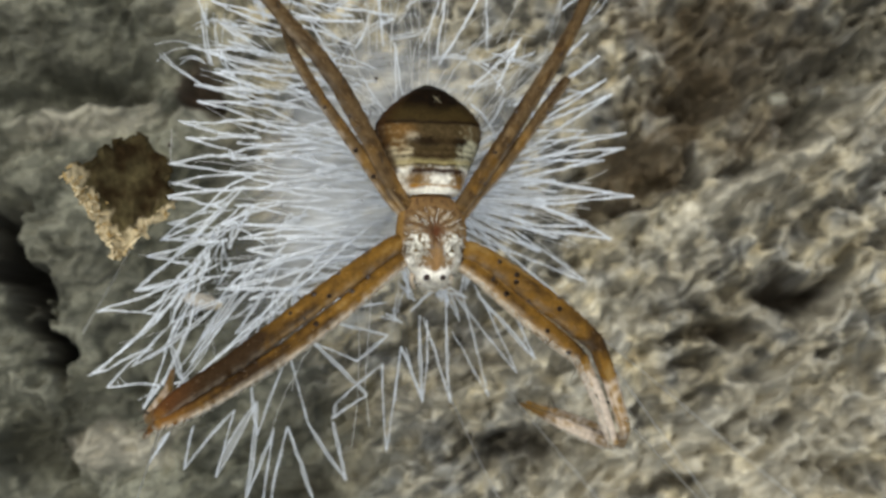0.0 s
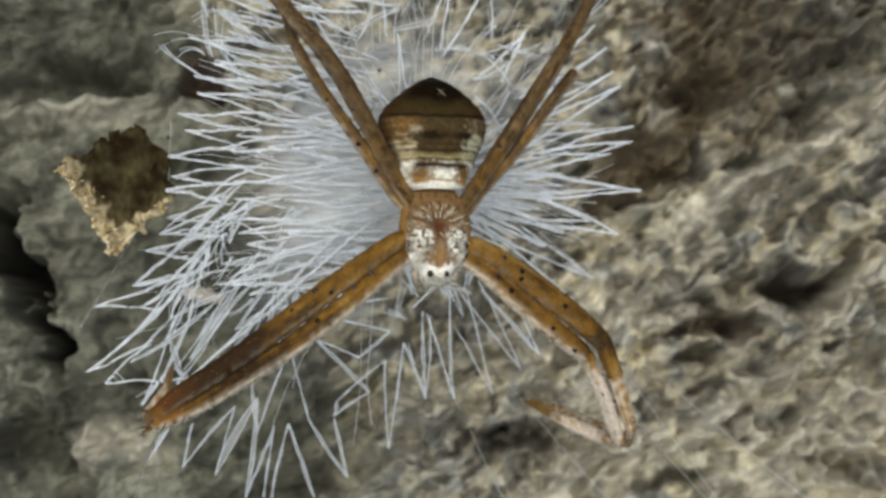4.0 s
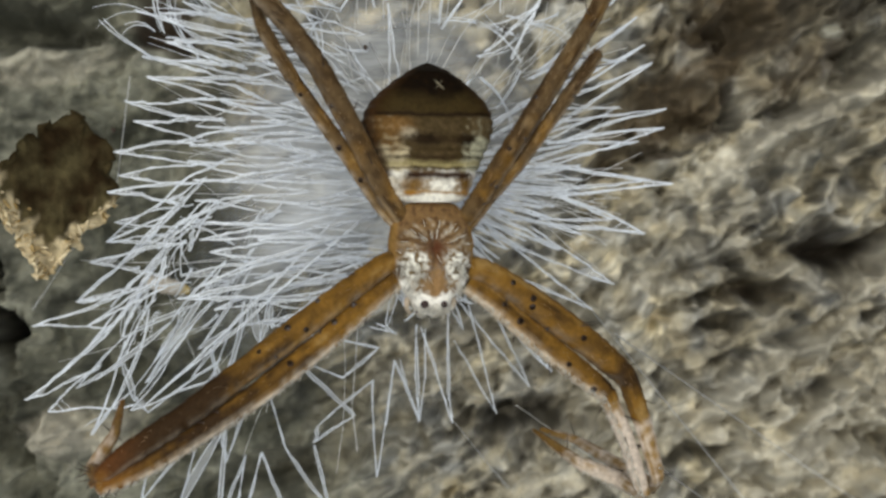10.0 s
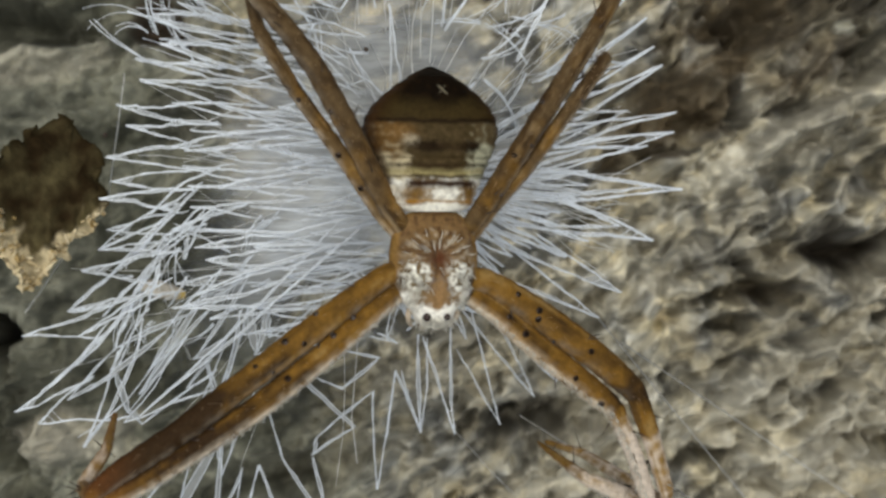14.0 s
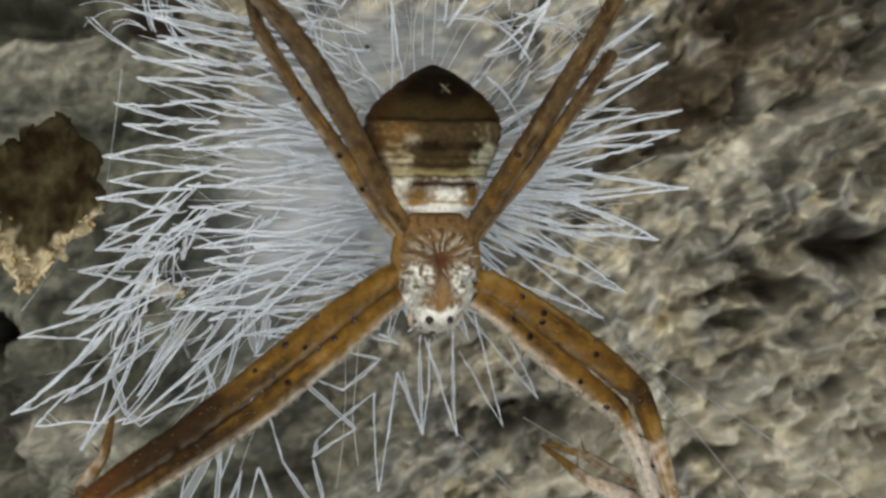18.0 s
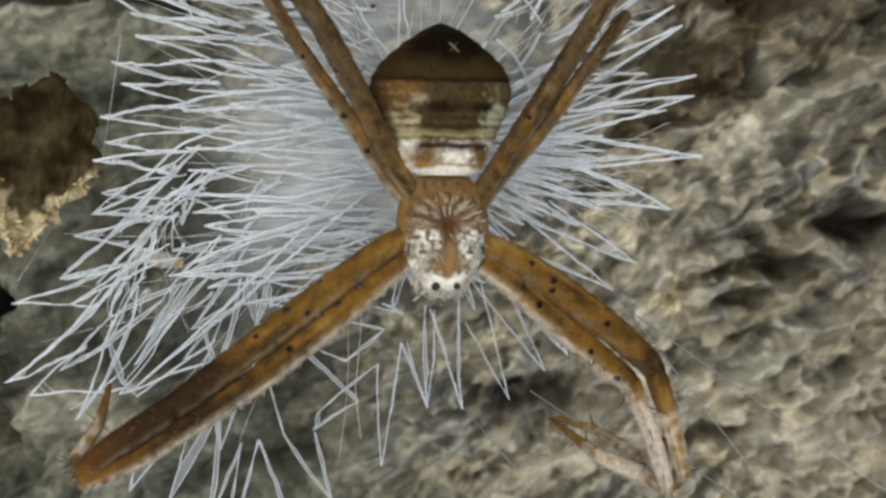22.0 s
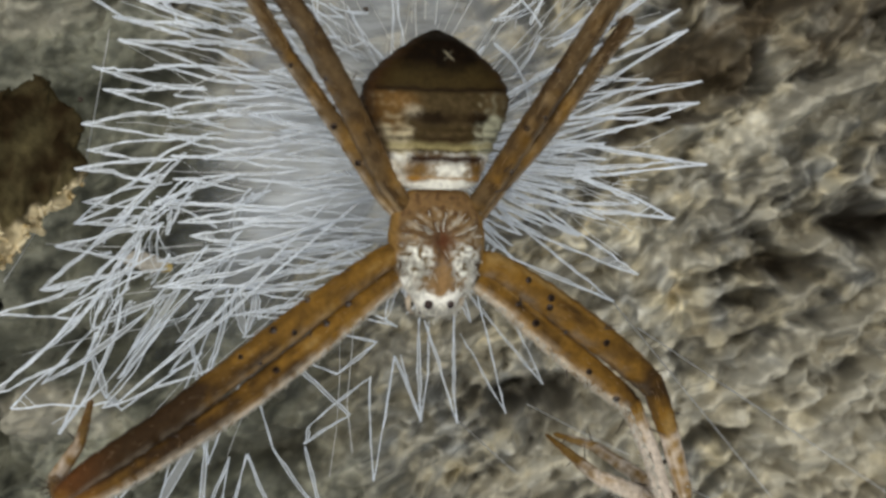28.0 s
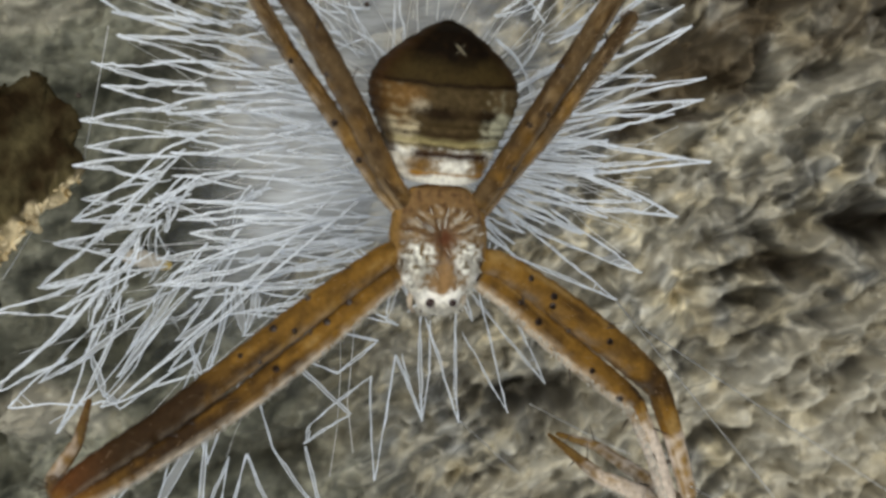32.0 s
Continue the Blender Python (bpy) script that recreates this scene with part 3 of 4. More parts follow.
def build_web():
    r = np.random.default_rng(11)
    web = new("spider_web")
    web.matrix_basis = SLOPE
    tagged(web, "white zigzag silk disc of a spider web hung before rock", "spider web")
    # the bold outer zigzag: each strand turns back half-way to the next tip
    tips = TIPS_RIGHT + TIPS_BELOW + TIPS_LEFT
    keeps = []
    for x, z in tips:
        d = math.hypot(x - HUB[0], z - HUB[1])
        long = r.uniform(3.2, 4.4) if x > 4.5 else (r.uniform(2.7, 3.6) if x > -4 and z < 0 else r.uniform(2.0, 3.0))
        keeps.append(1 - min(long / d, 0.6))
    joints = []
    for (p, kp), (q, kq) in zip(zip(tips, keeps), zip(tips[1:] + tips[:1], keeps[1:] + keeps[:1])):
        joints.append(root_of(((p[0] + q[0]) / 2, (p[1] + q[1]) / 2), (kp + kq) / 2, 0.0))
    for i, (x, z) in enumerate(tips):
        if z < -5:
            continue
        f, g = r.uniform(-0.25, 0.12, 2)
        ra, rb = [(c[0] + (x - c[0]) * k, c[1] + (z - c[1]) * k) for c, k in ((joints[i - 1], f), (joints[i], g))]
        far = [math.hypot(x - c[0], z - c[1]) > 5.5 for c in (ra, rb)]
        if far[0] or math.hypot(ra[0] - x, ra[1] - z) < 0.8:
            ra = root_of((x, z), keeps[i], -0.25)
        if far[1] or math.hypot(rb[0] - x, rb[1] - z) < 0.8:
            rb = root_of((x, z), keeps[i], 0.25)
        rad = r.uniform(0.04, 0.054) if x > 4 else (r.uniform(0.026, 0.036) if x > -7 and z < 0 else r.uniform(0.034, 0.048))
        part("silk_tooth", tooth(r, (x, z), ra, rb, rad), SILK, web)
    # inner rounds of the same zigzag
    for lo, hi, count, rad in ((0.54, 0.84, 36, 0.044), (0.2, 0.72, 36, 0.044), (0.14, 0.52, 26, 0.042), (0.06, 0.32, 12, 0.04)):
        ring = []
        for i in range(count):
            a = 2 * math.pi * (i + r.uniform(-0.3, 0.3)) / count - math.pi
            ring.append((a, hi + r.normal(0, 0.045), lo + r.normal(0, 0.04)))
        roots = []
        for (a, o, n), (a2, o2, n2) in zip(ring, ring[1:] + [(ring[0][0] + 2 * math.pi, *ring[0][1:])]):
            am = (a + a2) / 2
            R = reach(am) * (o + o2) / 2
            roots.append(root_of((HUB[0] + R * math.cos(am), HUB[1] + R * math.sin(am)), n / o, r.normal(0, 0.05)))
        for i, (a, o, n) in enumerate(ring):
            below = math.sin(a) < -0.3
            if math.sin(a) > 0.6 and r.random() < 0.6 or math.cos(a) < -0.6 and not below and r.random() < 0.65:
                continue
            if below and r.random() > (0.25 if math.cos(a) < -0.74 else 0.0):
                continue
            R = reach(a) * o
            tip = (HUB[0] + R * math.cos(a), HUB[1] + R * math.sin(a))
            roots[i - 1], roots[i] = [(c[0] + r.normal(0, 0.25), c[1] + r.normal(0, 0.1)) for c in (roots[i - 1], roots[i])]
            part("silk_tooth", tooth(r, tip, roots[i - 1], roots[i], rad * r.uniform(0.6, 1.15)), SILK, web)
    # curled wisps along the upper edge of the broad side
    for i in range(34):
        x, z = r.uniform(-7.8, -5.2), r.uniform(6.8, 12.0)
        part("silk_wisp", wisp(r, x, z, r.uniform(1.8, 3.2), r.uniform(-1.6, 1.6), r.uniform(0.9, 2.4)), SILK, web)
    # fine curls over the crown of the disc
    for i in range(60):
        x, z = r.uniform(-4.0, 5.5), r.uniform(6.6, 13.0)
        part("silk_wisp", wisp(r, x, z, r.normal(0.35, 0.5) + math.pi * float(r.integers(0, 2)), r.uniform(-0.9, 0.9), r.uniform(1.0, 2.6)), SILK, web)
    # a loose net of curls beside the foreleg
    for i in range(24):
        a = radians(r.uniform(-172, -140))
        d = reach(a) * r.uniform(0.35, 0.85)
        part("silk_wisp", wisp(r, HUB[0] + d * math.cos(a), HUB[1] + d * math.sin(a), radians(r.normal(215, 22)), r.uniform(-1.4, 1.4), r.uniform(0.6, 1.8)), SILK, web)
    # level zigzags across the broad side, one beside the other
    for left, right, low, high, count, rad in ((-7.0, -3.9, -0.2, 10.8, 19, 0.044), (-5.2, -2.2, -0.4, 10.4, 18, 0.042), (-3.5, -1.1, -0.8, 5.6, 12, 0.038), (-4.6, -1.6, -1.0, 3.2, 8, 0.034)):
        turns = []
        for i in range(2 * count + 1):
            z = low + (high - low) * (i + r.uniform(-0.35, 0.35)) / (2 * count)
            x = (left if i % 2 else right) + r.normal(0, 0.45) - 0.75 * max(0.0, 0.9 - z)
            turns.append((x, z + (0.03 * (HUB[1] - z) + r.normal(0, 0.05)) * (x - left)))
        for p, tip, q in zip(turns[0::2], turns[1::2], turns[2::2]):
            part("silk_tooth", tooth(r, tip, p, q, rad * r.uniform(0.7, 1.2), 0.008), SILK, web)
    # long loops on the low broad side, in two rows
    for count, near, ln_lo, ln_hi, start, span in ((8, 0.88, 2.4, 3.8, -172, 35), (6, 0.72, 1.6, 2.4, -168, 22)):
        row = []
        for i in range(count):
            a = radians(start + span * (i + r.uniform(-0.25, 0.25)) / count)
            d = reach(a) * (near + r.normal(0, 0.06))
            x, z = HUB[0] + d * math.cos(a), HUB[1] + d * math.sin(a)
            way = radians(30 + (34 if span > 30 else 42) * i / count + r.normal(0, 5))
            ln = r.uniform(ln_lo, ln_hi)
            row.append((x, z, x + ln * math.cos(way), z + ln * math.sin(way)))
        for p, q, o in zip([row[0]] + row, row, row[1:] + [row[-1]]):
            ra = ((p[2] + q[2]) / 2, (p[3] + q[3]) / 2)
            rb = ((o[2] + q[2]) / 2, (o[3] + q[3]) / 2)
            part("silk_tooth", tooth(r, (q[0], q[1]), ra, rb, r.uniform(0.032, 0.05), 0.02), SILK, web)
    # a close fan of ribbons beside the fore body
    fan = [(radians(-44 + 4.2 * i + r.normal(0, 1)), r.uniform(0.52, 0.8)) for i in range(14)]
    for (a, o), (a2, o2) in zip(fan, fan[1:]):
        tip = (HUB[0] + reach(a) * o * math.cos(a), HUB[1] + reach(a) * o * math.sin(a))
        ra, rb = root_of(tip, r.uniform(0.28, 0.4), -0.25), root_of(tip, r.uniform(0.28, 0.4), 0.2)
        part("silk_tooth", tooth(r, tip, ra, rb, r.uniform(0.045, 0.065)), SILK, web)
    # a small tangle about the head
    for i in range(18):
        x, z = HUB[0] + 0.75 + r.choice((-1, 1)) * r.uniform(0.5, 1.5), r.uniform(-1.3, 0.4)
        way, ln = radians(r.normal(-90, 35)), r.uniform(0.5, 1.3)
        c = (x - ln * math.cos(way), z - ln * math.sin(way))
        part("silk_tooth", tooth(r, (x, z), (c[0] - 0.12, c[1]), (c[0] + 0.12, c[1] + 0.1), r.uniform(0.024, 0.038)), SILK, web)
    # fine threads between them
    fine = Bundle()
    for i in range(300):
        a = r.uniform(-math.pi, math.pi)
        R = reach(a)
        if math.sin(a) < -0.35 and r.random() > (0.45 if math.cos(a) < -0.6 else 0.1):
            continue
        s = r.uniform(0.05, 0.72)
        e = min(s + r.uniform(0.12, 0.45), r.uniform(0.8, 0.99))
        a2 = a + r.normal(0, 0.09)
        p = (*root_of((HUB[0] + R * e * math.cos(a), HUB[1] + R * e * math.sin(a)), s / e, r.normal(0, 0.2)), r.normal(0, 0.2))
        q = (HUB[0] + R * e * math.cos(a2), HUB[1] + R * e * math.sin(a2), r.normal(0, 0.2))
        fine.strand(wavy(p, q, 3, 0.1, r), [r.uniform(0.008, 0.018)] * 4, 3)
    part("fine_threads", fine.mesh("fine_threads"), FINE_SILK, web, "fine white threads", "stuff")
    # the thin film over the middle
    n_r, n_a = 30, 120
    verts, col = [], []
    for i in range(n_r + 1):
        for k in range(n_a):
            a = 2 * math.pi * k / n_a
            s = i / n_r
            d = reach(a) * 0.86 * s
            verts.append(web_point(HUB[0] + d * math.cos(a), HUB[1] + d * math.sin(a), -0.25 + 0.1 * math.sin(5 * a + 9 * s)))
            thick = 0.88 * (1 - smooth_step(0.46, 0.86, s))
            side = math.cos(a)
            thick *= (1 - 0.55 * smooth_step(-0.3, 0.8, side)) * (1 - 0.92 * smooth_step(-0.4, -0.85, math.sin(a)) * smooth_step(0.1, 0.4, s)) * (1 - 0.75 * smooth_step(0.1, -0.3, math.sin(a)) * smooth_step(0.35, 0.7, s))
            thick *= 1 - 0.4 * smooth_step(0.3, 0.8, math.sin(a))
            col.append((thick,) * 3)
    faces = [(i * n_a + k, i * n_a + (k + 1) % n_a, (i + 1) * n_a + (k + 1) % n_a, (i + 1) * n_a + k) for i in range(n_r) for k in range(n_a)]
    part("silk_film", mesh_of("silk_film", [tuple(v) for v in verts], faces, True, col), VEIL, web, "thin translucent silk film")
    # loose zigzags below the head and beside the foreleg
    for chain in [LOOSE_ZIGZAG] + FORELEG_ZIGZAGS + HANGING_ZIGZAGS:
        path = [web_point(x, z, 0.1) for x, z in chain]
        for p, q in zip(path, path[1:]):
            b = Bundle()
            pair, wide = [], r.uniform(0.4, 1.5)
            for j in (-1, 1):
                bow, gap = Vector((r.normal(0, 0.06), 0, r.normal(0, 0.06))), Vector((0.025 * j, 0, 0.02 * j)) * wide
                pair.append([p.lerp(q, k / 8) + bow * math.sin(math.pi * k / 8) + gap * r.uniform(0.3, 1.4) + Vector((r.normal(0, 0.01), 0, r.normal(0, 0.01))) for k in range(9)])
                b.strand(pair[-1], [r.uniform(0.013, 0.023) for k in range(9)], 4)
            b.strip(*pair)
            part("silk_zigzag", b.mesh("silk_zigzag", False, (SILK, SHEER)), SILK, web)
    # long lines that hold the web to the rock
    for p, q in GUY_LINES:
        end = (q[0], rock_plane(q[0], q[2]) + 1.5, q[2])
        mid = Vector(p).lerp(Vector(end), 0.5) - Vector((0, 0, 0.05))
        b = Bundle()
        b.strand([Vector(p), mid, Vector(end)], [0.022] * 3, 4)
        part("guy_line", b.mesh("guy_line"), FINE_SILK, web)


# free lines: near end, and the x and z at which they meet the rock
GUY_LINES = [
    ((5.6, 5.9, -0.6), (21.0, 30.2, -17.4)),
    ((6.4, 6.3, -1.4), (25.6, 30.9, -14.1)),
    ((7.0, 1.0, -5.0), (20.7, 29.8, -16.1)),
    ((3.1, 6.4, -3.8), (9.4, 24.9, -9.9)),
    ((1.0, 6.1, -4.3), (4.1, 23.4, -10.6)),
    ((-5.2, 1.0, 12.0), (-16, 0, 26)),
    ((6.0, 2.0, 13.0), (16, 0, 28)),
    ((-8.8, -1.0, -5.0), (-16, 0, -14)),
    ((-9.4, 10.7, 0.2), (-11, 0, 2.5)),
    ((-9.6, 10.7, 0.1), (-10, 0, -3.5)),
    ((-10.5, 2.1, 1.6), (-16.5, 14.9, -1.2)),
    ((-9.3, 2.2, 3.0), (-12, 0, 9)),
]


# ---- the spider ----
def spider_local(x, y, z):
    """From the place to the spider's own axes."""
    return SPIDER_INV @ Vector((x, y, z))


SPIDER_POSE = Matrix.Translation((0.36, -0.5, 0)) @ Matrix.Rotation(radians(14), 4, "Z")
SPIDER_INV = SPIDER_POSE.inverted()


def profile(z, rows):
    return np.interp(z, [r[0] for r in rows], [r[1] for r in rows])


def abdomen_mesh():
    """A shield-shaped abdomen with a pointed tail, banded across."""
    width = [(2.55, 0.75), (2.64, 1.03), (2.82, 1.15), (3.26, 1.30), (3.78, 1.50), (4.37, 1.76), (4.82, 1.88), (5.1, 1.87), (5.35, 1.78), (5.63, 1.56), (5.89, 1.24), (6.11, 0.93), (6.3, 0.62), (6.44, 0.36), (6.52, 0.18), (6.56, 0.0)]
    n_v, n_u = 150, 300
    verts, col = [], []
    for i in range(n_v + 1):
        z = 2.55 + (6.56 - 2.55) * i / n_v
        long = 6.8 - 0.945 * (6.8 - z - 0.17 * max(0.0, z - 5.1))
        w = float(profile(z, width)) + 0.02 * math.sin(z * 23)
        s = (z - 2.55) / 4.01
        up = 1.35 * math.sin(math.pi * min(1, 0.16 + 0.80 * s)) ** 0.6 * min(1, w / 0.7)
        down = 1.5 * math.sin(math.pi * min(1, 0.1 + 0.85 * s)) ** 0.6 * min(1, w / 0.7)
        for k in range(n_u):
            a = 2 * math.pi * k / n_u
            c, sn = math.cos(a), math.sin(a)
            x = w * math.copysign(abs(c) ** 0.8, c)
            y = (-up if sn > 0 else down) * abs(sn) ** 0.85
            crease = 0.05 * math.exp(-((z - 5.1) / 0.06) ** 2) + 0.04 * math.exp(-((z - 4.05) / 0.05) ** 2) + 0.035 * math.exp(-((z - 3.65) / 0.05) ** 2)
            y += crease * (1 if sn > 0 else 0)
            verts.append((x, y + 0.55, long))
            col.append(abdomen_pigment(x / max(w, 0.05), x, z))
    faces = [(i * n_u + k, i * n_u + (k + 1) % n_u, (i + 1) * n_u + (k + 1) % n_u, (i + 1) * n_u + k) for i in range(n_v) for k in range(n_u)]
    faces.append(tuple(range(n_u)))
    faces.append(tuple(n_v * n_u + k for k in range(n_u - 1, -1, -1)))
    return mesh_of("abdomen", verts, faces, True, col)


def blend(a, b, s):
    return tuple(p + (q - p) * s for p, q in zip(a, b))


def clip01(v):
    return max(0.0, min(1.0, v))


def abdomen_pigment(u, x, z):
    """Colours of the bands: dark tail, tan middle with paired spots, pale front edge."""
    w = noise.noise(Vector((x * 2.2, z * 2.2, 3.0)))
    w2 = noise.noise(Vector((x * 6, z * 6, 8.0)))
    w3 = noise.noise(Vector((x * 15, z * 15, 1.0)))

    def up(lo, hi, v):
        return float(smooth_step(lo, hi, v))

    def line(at, half, bow=0.03):
        return math.exp(-((z - at - bow * x * x + 0.05 * w + 0.02 * w2) / half) ** 2)

    def blob(bx, bz, rx, rz):
        return math.exp(-(((x - bx + 0.1 * w2) / rx) ** 2 + ((z - bz + 0.08 * w3) / rz) ** 2) ** 1.5)

    black, dark, olive = (0.006, 0.0035, 0.0015), (0.022, 0.012, 0.005), (0.046, 0.032, 0.013)
    cream, white, amber = (0.50, 0.43, 0.29), (0.88, 0.86, 0.80), (0.30, 0.145, 0.02)
    # tail
    tail = blend((0.040, 0.027, 0.009), black, up(5.25, 5.75, z - 0.2 * abs(u) + 0.2 * w))
    tail = blend(tail, (0.036, 0.018, 0.006), 0.6 * up(0.6, 0.95, abs(u)) + 0.25 * clip01(w2))
    star = min(abs(x - 0.12 + (z - 5.9)), abs(x - 0.12 - (z - 5.9)) + 0.02)
    tail = blend(tail, (0.32, 0.28, 0.2), 0.75 * up(0.045, 0.01, star) * up(0.2, 0.1, math.hypot(x - 0.12, z - 5.9)))
    # middle: dark saddle between amber and cream flanks
    flank = blend((0.115, 0.064, 0.022), cream, clip01(up(4.45, 3.9, z + 0.3 * w) + 0.5 * w2))
    if u > 0:
        flank = blend((0.095, 0.068, 0.034), (0.42, 0.41, 0.30), clip01(up(4.6, 4.2, z + 0.3 * w) + 0.5 * w2))
    saddle = blend(olive, (0.085, 0.058, 0.028), clip01(0.35 + 0.9 * w2 + 0.4 * w3))
    c = blend(saddle, flank, up(0.40, 0.66, abs(u + 0.03) + 0.14 * w2 + 0.1 * w))
    c = blend(c, (0.19, 0.10, 0.03), 0.5 * blob(-1.05, 4.8, 0.4, 0.3))
    c = blend(c, (0.50, 0.44, 0.33), 0.55 * blob(-0.85, 4.55, 0.22, 0.16))
    for bx, bz, rx, rz in ((-0.32, 4.38, 0.46, 0.18), (0.82, 4.38, 0.34, 0.18)):
        c = blend(c, black, 0.95 * blob(bx, bz, rx, rz))
    c = blend(c, dark, 0.5 * line(4.36, 0.12) * up(0.7, 0.5, abs(u)))
    # front: white with a dark bar and amber corners
    front = blend(white, cream, clip01(0.1 + 0.8 * w2))
    front = blend(front, (0.16, 0.085, 0.02), max(blob(-0.66, 3.04, 0.4, 0.32), blob(0.86, 3.08, 0.34, 0.3)))
    front = blend(front, (0.2, 0.12, 0.045), 0.85 * clip01(0.3 + 1.8 * w2 + 0.8 * w3) * up(2.75, 3.0, z) * up(0.75, 0.55, abs(u)))
    front = blend(front, white, 0.8 * blob(0.2, 3.05, 0.34, 0.24))
    front = blend(front, amber, 0.85 * line(2.84, 0.045, 0.0) * up(-0.5, 0.2, w2 + 0.2) * up(0.82, 0.7, abs(u)))
    front = blend(front, amber, 0.9 * max(blob(-0.72, 2.8, 0.16, 0.12), blob(0.9, 2.82, 0.15, 0.14)))
    front = blend(front, white, up(2.76, 2.68, z))
    c = blend(c, front, up(3.54, 3.4, z + 0.06 * w2))
    c = blend(c, (0.34, 0.29, 0.14), 0.7 * line(3.64, 0.1))
    for at, half, k in ((3.84, 0.065, 0.95), (3.53, 0.03, 0.7), (4.04, 0.025, 0.5)):
        c = blend(c, dark, k * line(at, half) * up(0.98, 0.8, abs(u)) * clip01(0.75 + 0.8 * w2))
    c = blend(c, (0.028, 0.012, 0.006), line(3.34, 0.13, 0.0) * up(0.78, 0.62, abs(u - 0.04) + 0.1 * w3))
    c = blend(c, tail, up(5.08, 5.16, z + 0.02 * w2))
    c = blend(c, (0.014, 0.008, 0.004), 0.9 * line(5.1, 0.06, 0.02))
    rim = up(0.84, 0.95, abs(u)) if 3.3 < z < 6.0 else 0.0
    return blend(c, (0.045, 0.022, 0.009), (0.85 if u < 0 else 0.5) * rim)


def carapace_mesh():
    """The fore body: broad at the legs, narrowing to the head."""
    width = [(-0.42, 0.06), (-0.38, 0.26), (-0.3, 0.42), (-0.15, 0.52), (0.0, 0.57), (0.15, 0.70), (0.5, 1.02), (1.0, 1.2), (1.6, 1.24), (2.1, 1.16), (2.5, 0.98), (2.75, 0.7), (2.85, 0.2)]
    height = [(-0.42, 0.3), (-0.2, 0.5), (0.3, 0.62), (1.0, 0.8), (1.7, 0.78), (2.3, 0.55), (2.85, 0.25)]
    n_v, n_u = 110, 150
    verts, col = [], []
    for i in range(n_v + 1):
        z = -0.42 + 3.27 * i / n_v
        w, h = float(profile(z, width)), float(profile(z, height))
        for k in range(n_u):
            a = 2 * math.pi * k / n_u
            c, sn = math.cos(a), math.sin(a)
            x = w * c
            dip = 0.22 * math.exp(-((z - 1.65) / 0.35) ** 2 - (x / 0.3) ** 2) + 0.1 * math.exp(-(x / 0.12) ** 2 - ((z - 1.2) / 0.8) ** 2)
            y = (-h * abs(sn) ** 0.8 + dip) if sn > 0 else 0.75 * abs(sn)
            verts.append((x, y + 0.28, z))
            n1 = noise.noise(Vector((x * 3, z * 3, 1.0)))
            n2 = noise.noise(Vector((x * 8, z * 8, 5.0)))
            cc = blend((0.11, 0.06, 0.024), (0.25, 0.165, 0.085), max(0, min(1, 0.5 + 0.9 * n1)))
            cc = blend(cc, (0.20, 0.118, 0.05), float(smooth_step(1.8, 2.4, z)) * 0.8)
            cc = blend(cc, (0.09, 0.03, 0.015), math.exp(-((x / 0.3) ** 2 + ((z - 1.5) / 0.32) ** 2)))
            cc = blend(cc, (0.11, 0.06, 0.03), min(1, 1.9 * max(0, n2)) * (0.9 if z > 0.3 else 0))
            ray = 1.6 * math.sin(15 * math.atan2(z - 1.5, x) + 4 * n1)
            g = math.exp(-((math.hypot(x, (z - 1.5) * 1.2) - 0.66) / 0.36) ** 4) * float(smooth_step(1.45, 1.65, z))
            cc = blend(cc, (0.42, 0.36, 0.28) if ray > 0 else (0.07, 0.035, 0.014), g * min(1, abs(ray)) * max(0, min(0.8, 0.5 + 1.2 * n2)))
            g = math.exp(-(((abs(x) - 0.62) / 0.4) ** 2 + ((z - 0.95) / 0.42) ** 2) ** 1.5)
            cc = blend(cc, (0.13, 0.095, 0.045), 0.8 * g)
            cc = blend(cc, (0.86, 0.86, 0.82), max(0, min(1, g * (0.8 + 4.0 * n2))))
            g = math.exp(-((x / 0.3) ** 2 + ((z - 0.5) / 0.55) ** 2))
            cc = blend(cc, (0.32, 0.19, 0.085), 0.8 * g)
            fork = abs(abs(x) - 0.55 * max(0.0, 1.25 - z))
            cc = blend(cc, (0.07, 0.03, 0.015), 0.75 * math.exp(-(fork / 0.09) ** 2) * float(smooth_step(0.45, 0.7, z)) * float(smooth_step(1.6, 1.3, z)) * max(0, min(1, 0.7 + n2)))
            g = math.exp(-(((abs(x) - 0.84) / 0.17) ** 2 + ((z - 0.42) / 0.2) ** 2))
            cc = blend(cc, (0.96, 0.95, 0.92), min(1, 1.3 * g))
            cc = blend(cc, (0.30, 0.17, 0.05), 0.8 * float(smooth_step(0.82, 0.95, abs(c))) * float(smooth_step(0.6, 1.0, z)))
            g = math.exp(-(((abs(x) - 0.98) / 0.14) ** 2 + ((z - 0.9) / 0.2) ** 2) ** 1.5)
            cc = blend(cc, (0.045, 0.026, 0.014), 0.9 * g)
            if z < 0.35:
                cc = blend(cc, (0.95, 0.93, 0.89), float(smooth_step(0.3, 0.12, z + 0.12 * n2 + 0.12 * math.exp(-(x / 0.16) ** 2) - 0.1 * abs(x))))
            col.append(cc)
    faces = [(i * n_u + k, i * n_u + (k + 1) % n_u, (i + 1) * n_u + (k + 1) % n_u, (i + 1) * n_u + k) for i in range(n_v) for k in range(n_u)]
    faces.append(tuple(range(n_u)))
    faces.append(tuple(n_v * n_u + k for k in range(n_u - 1, -1, -1)))
    return mesh_of("carapace", verts, faces, True, col)


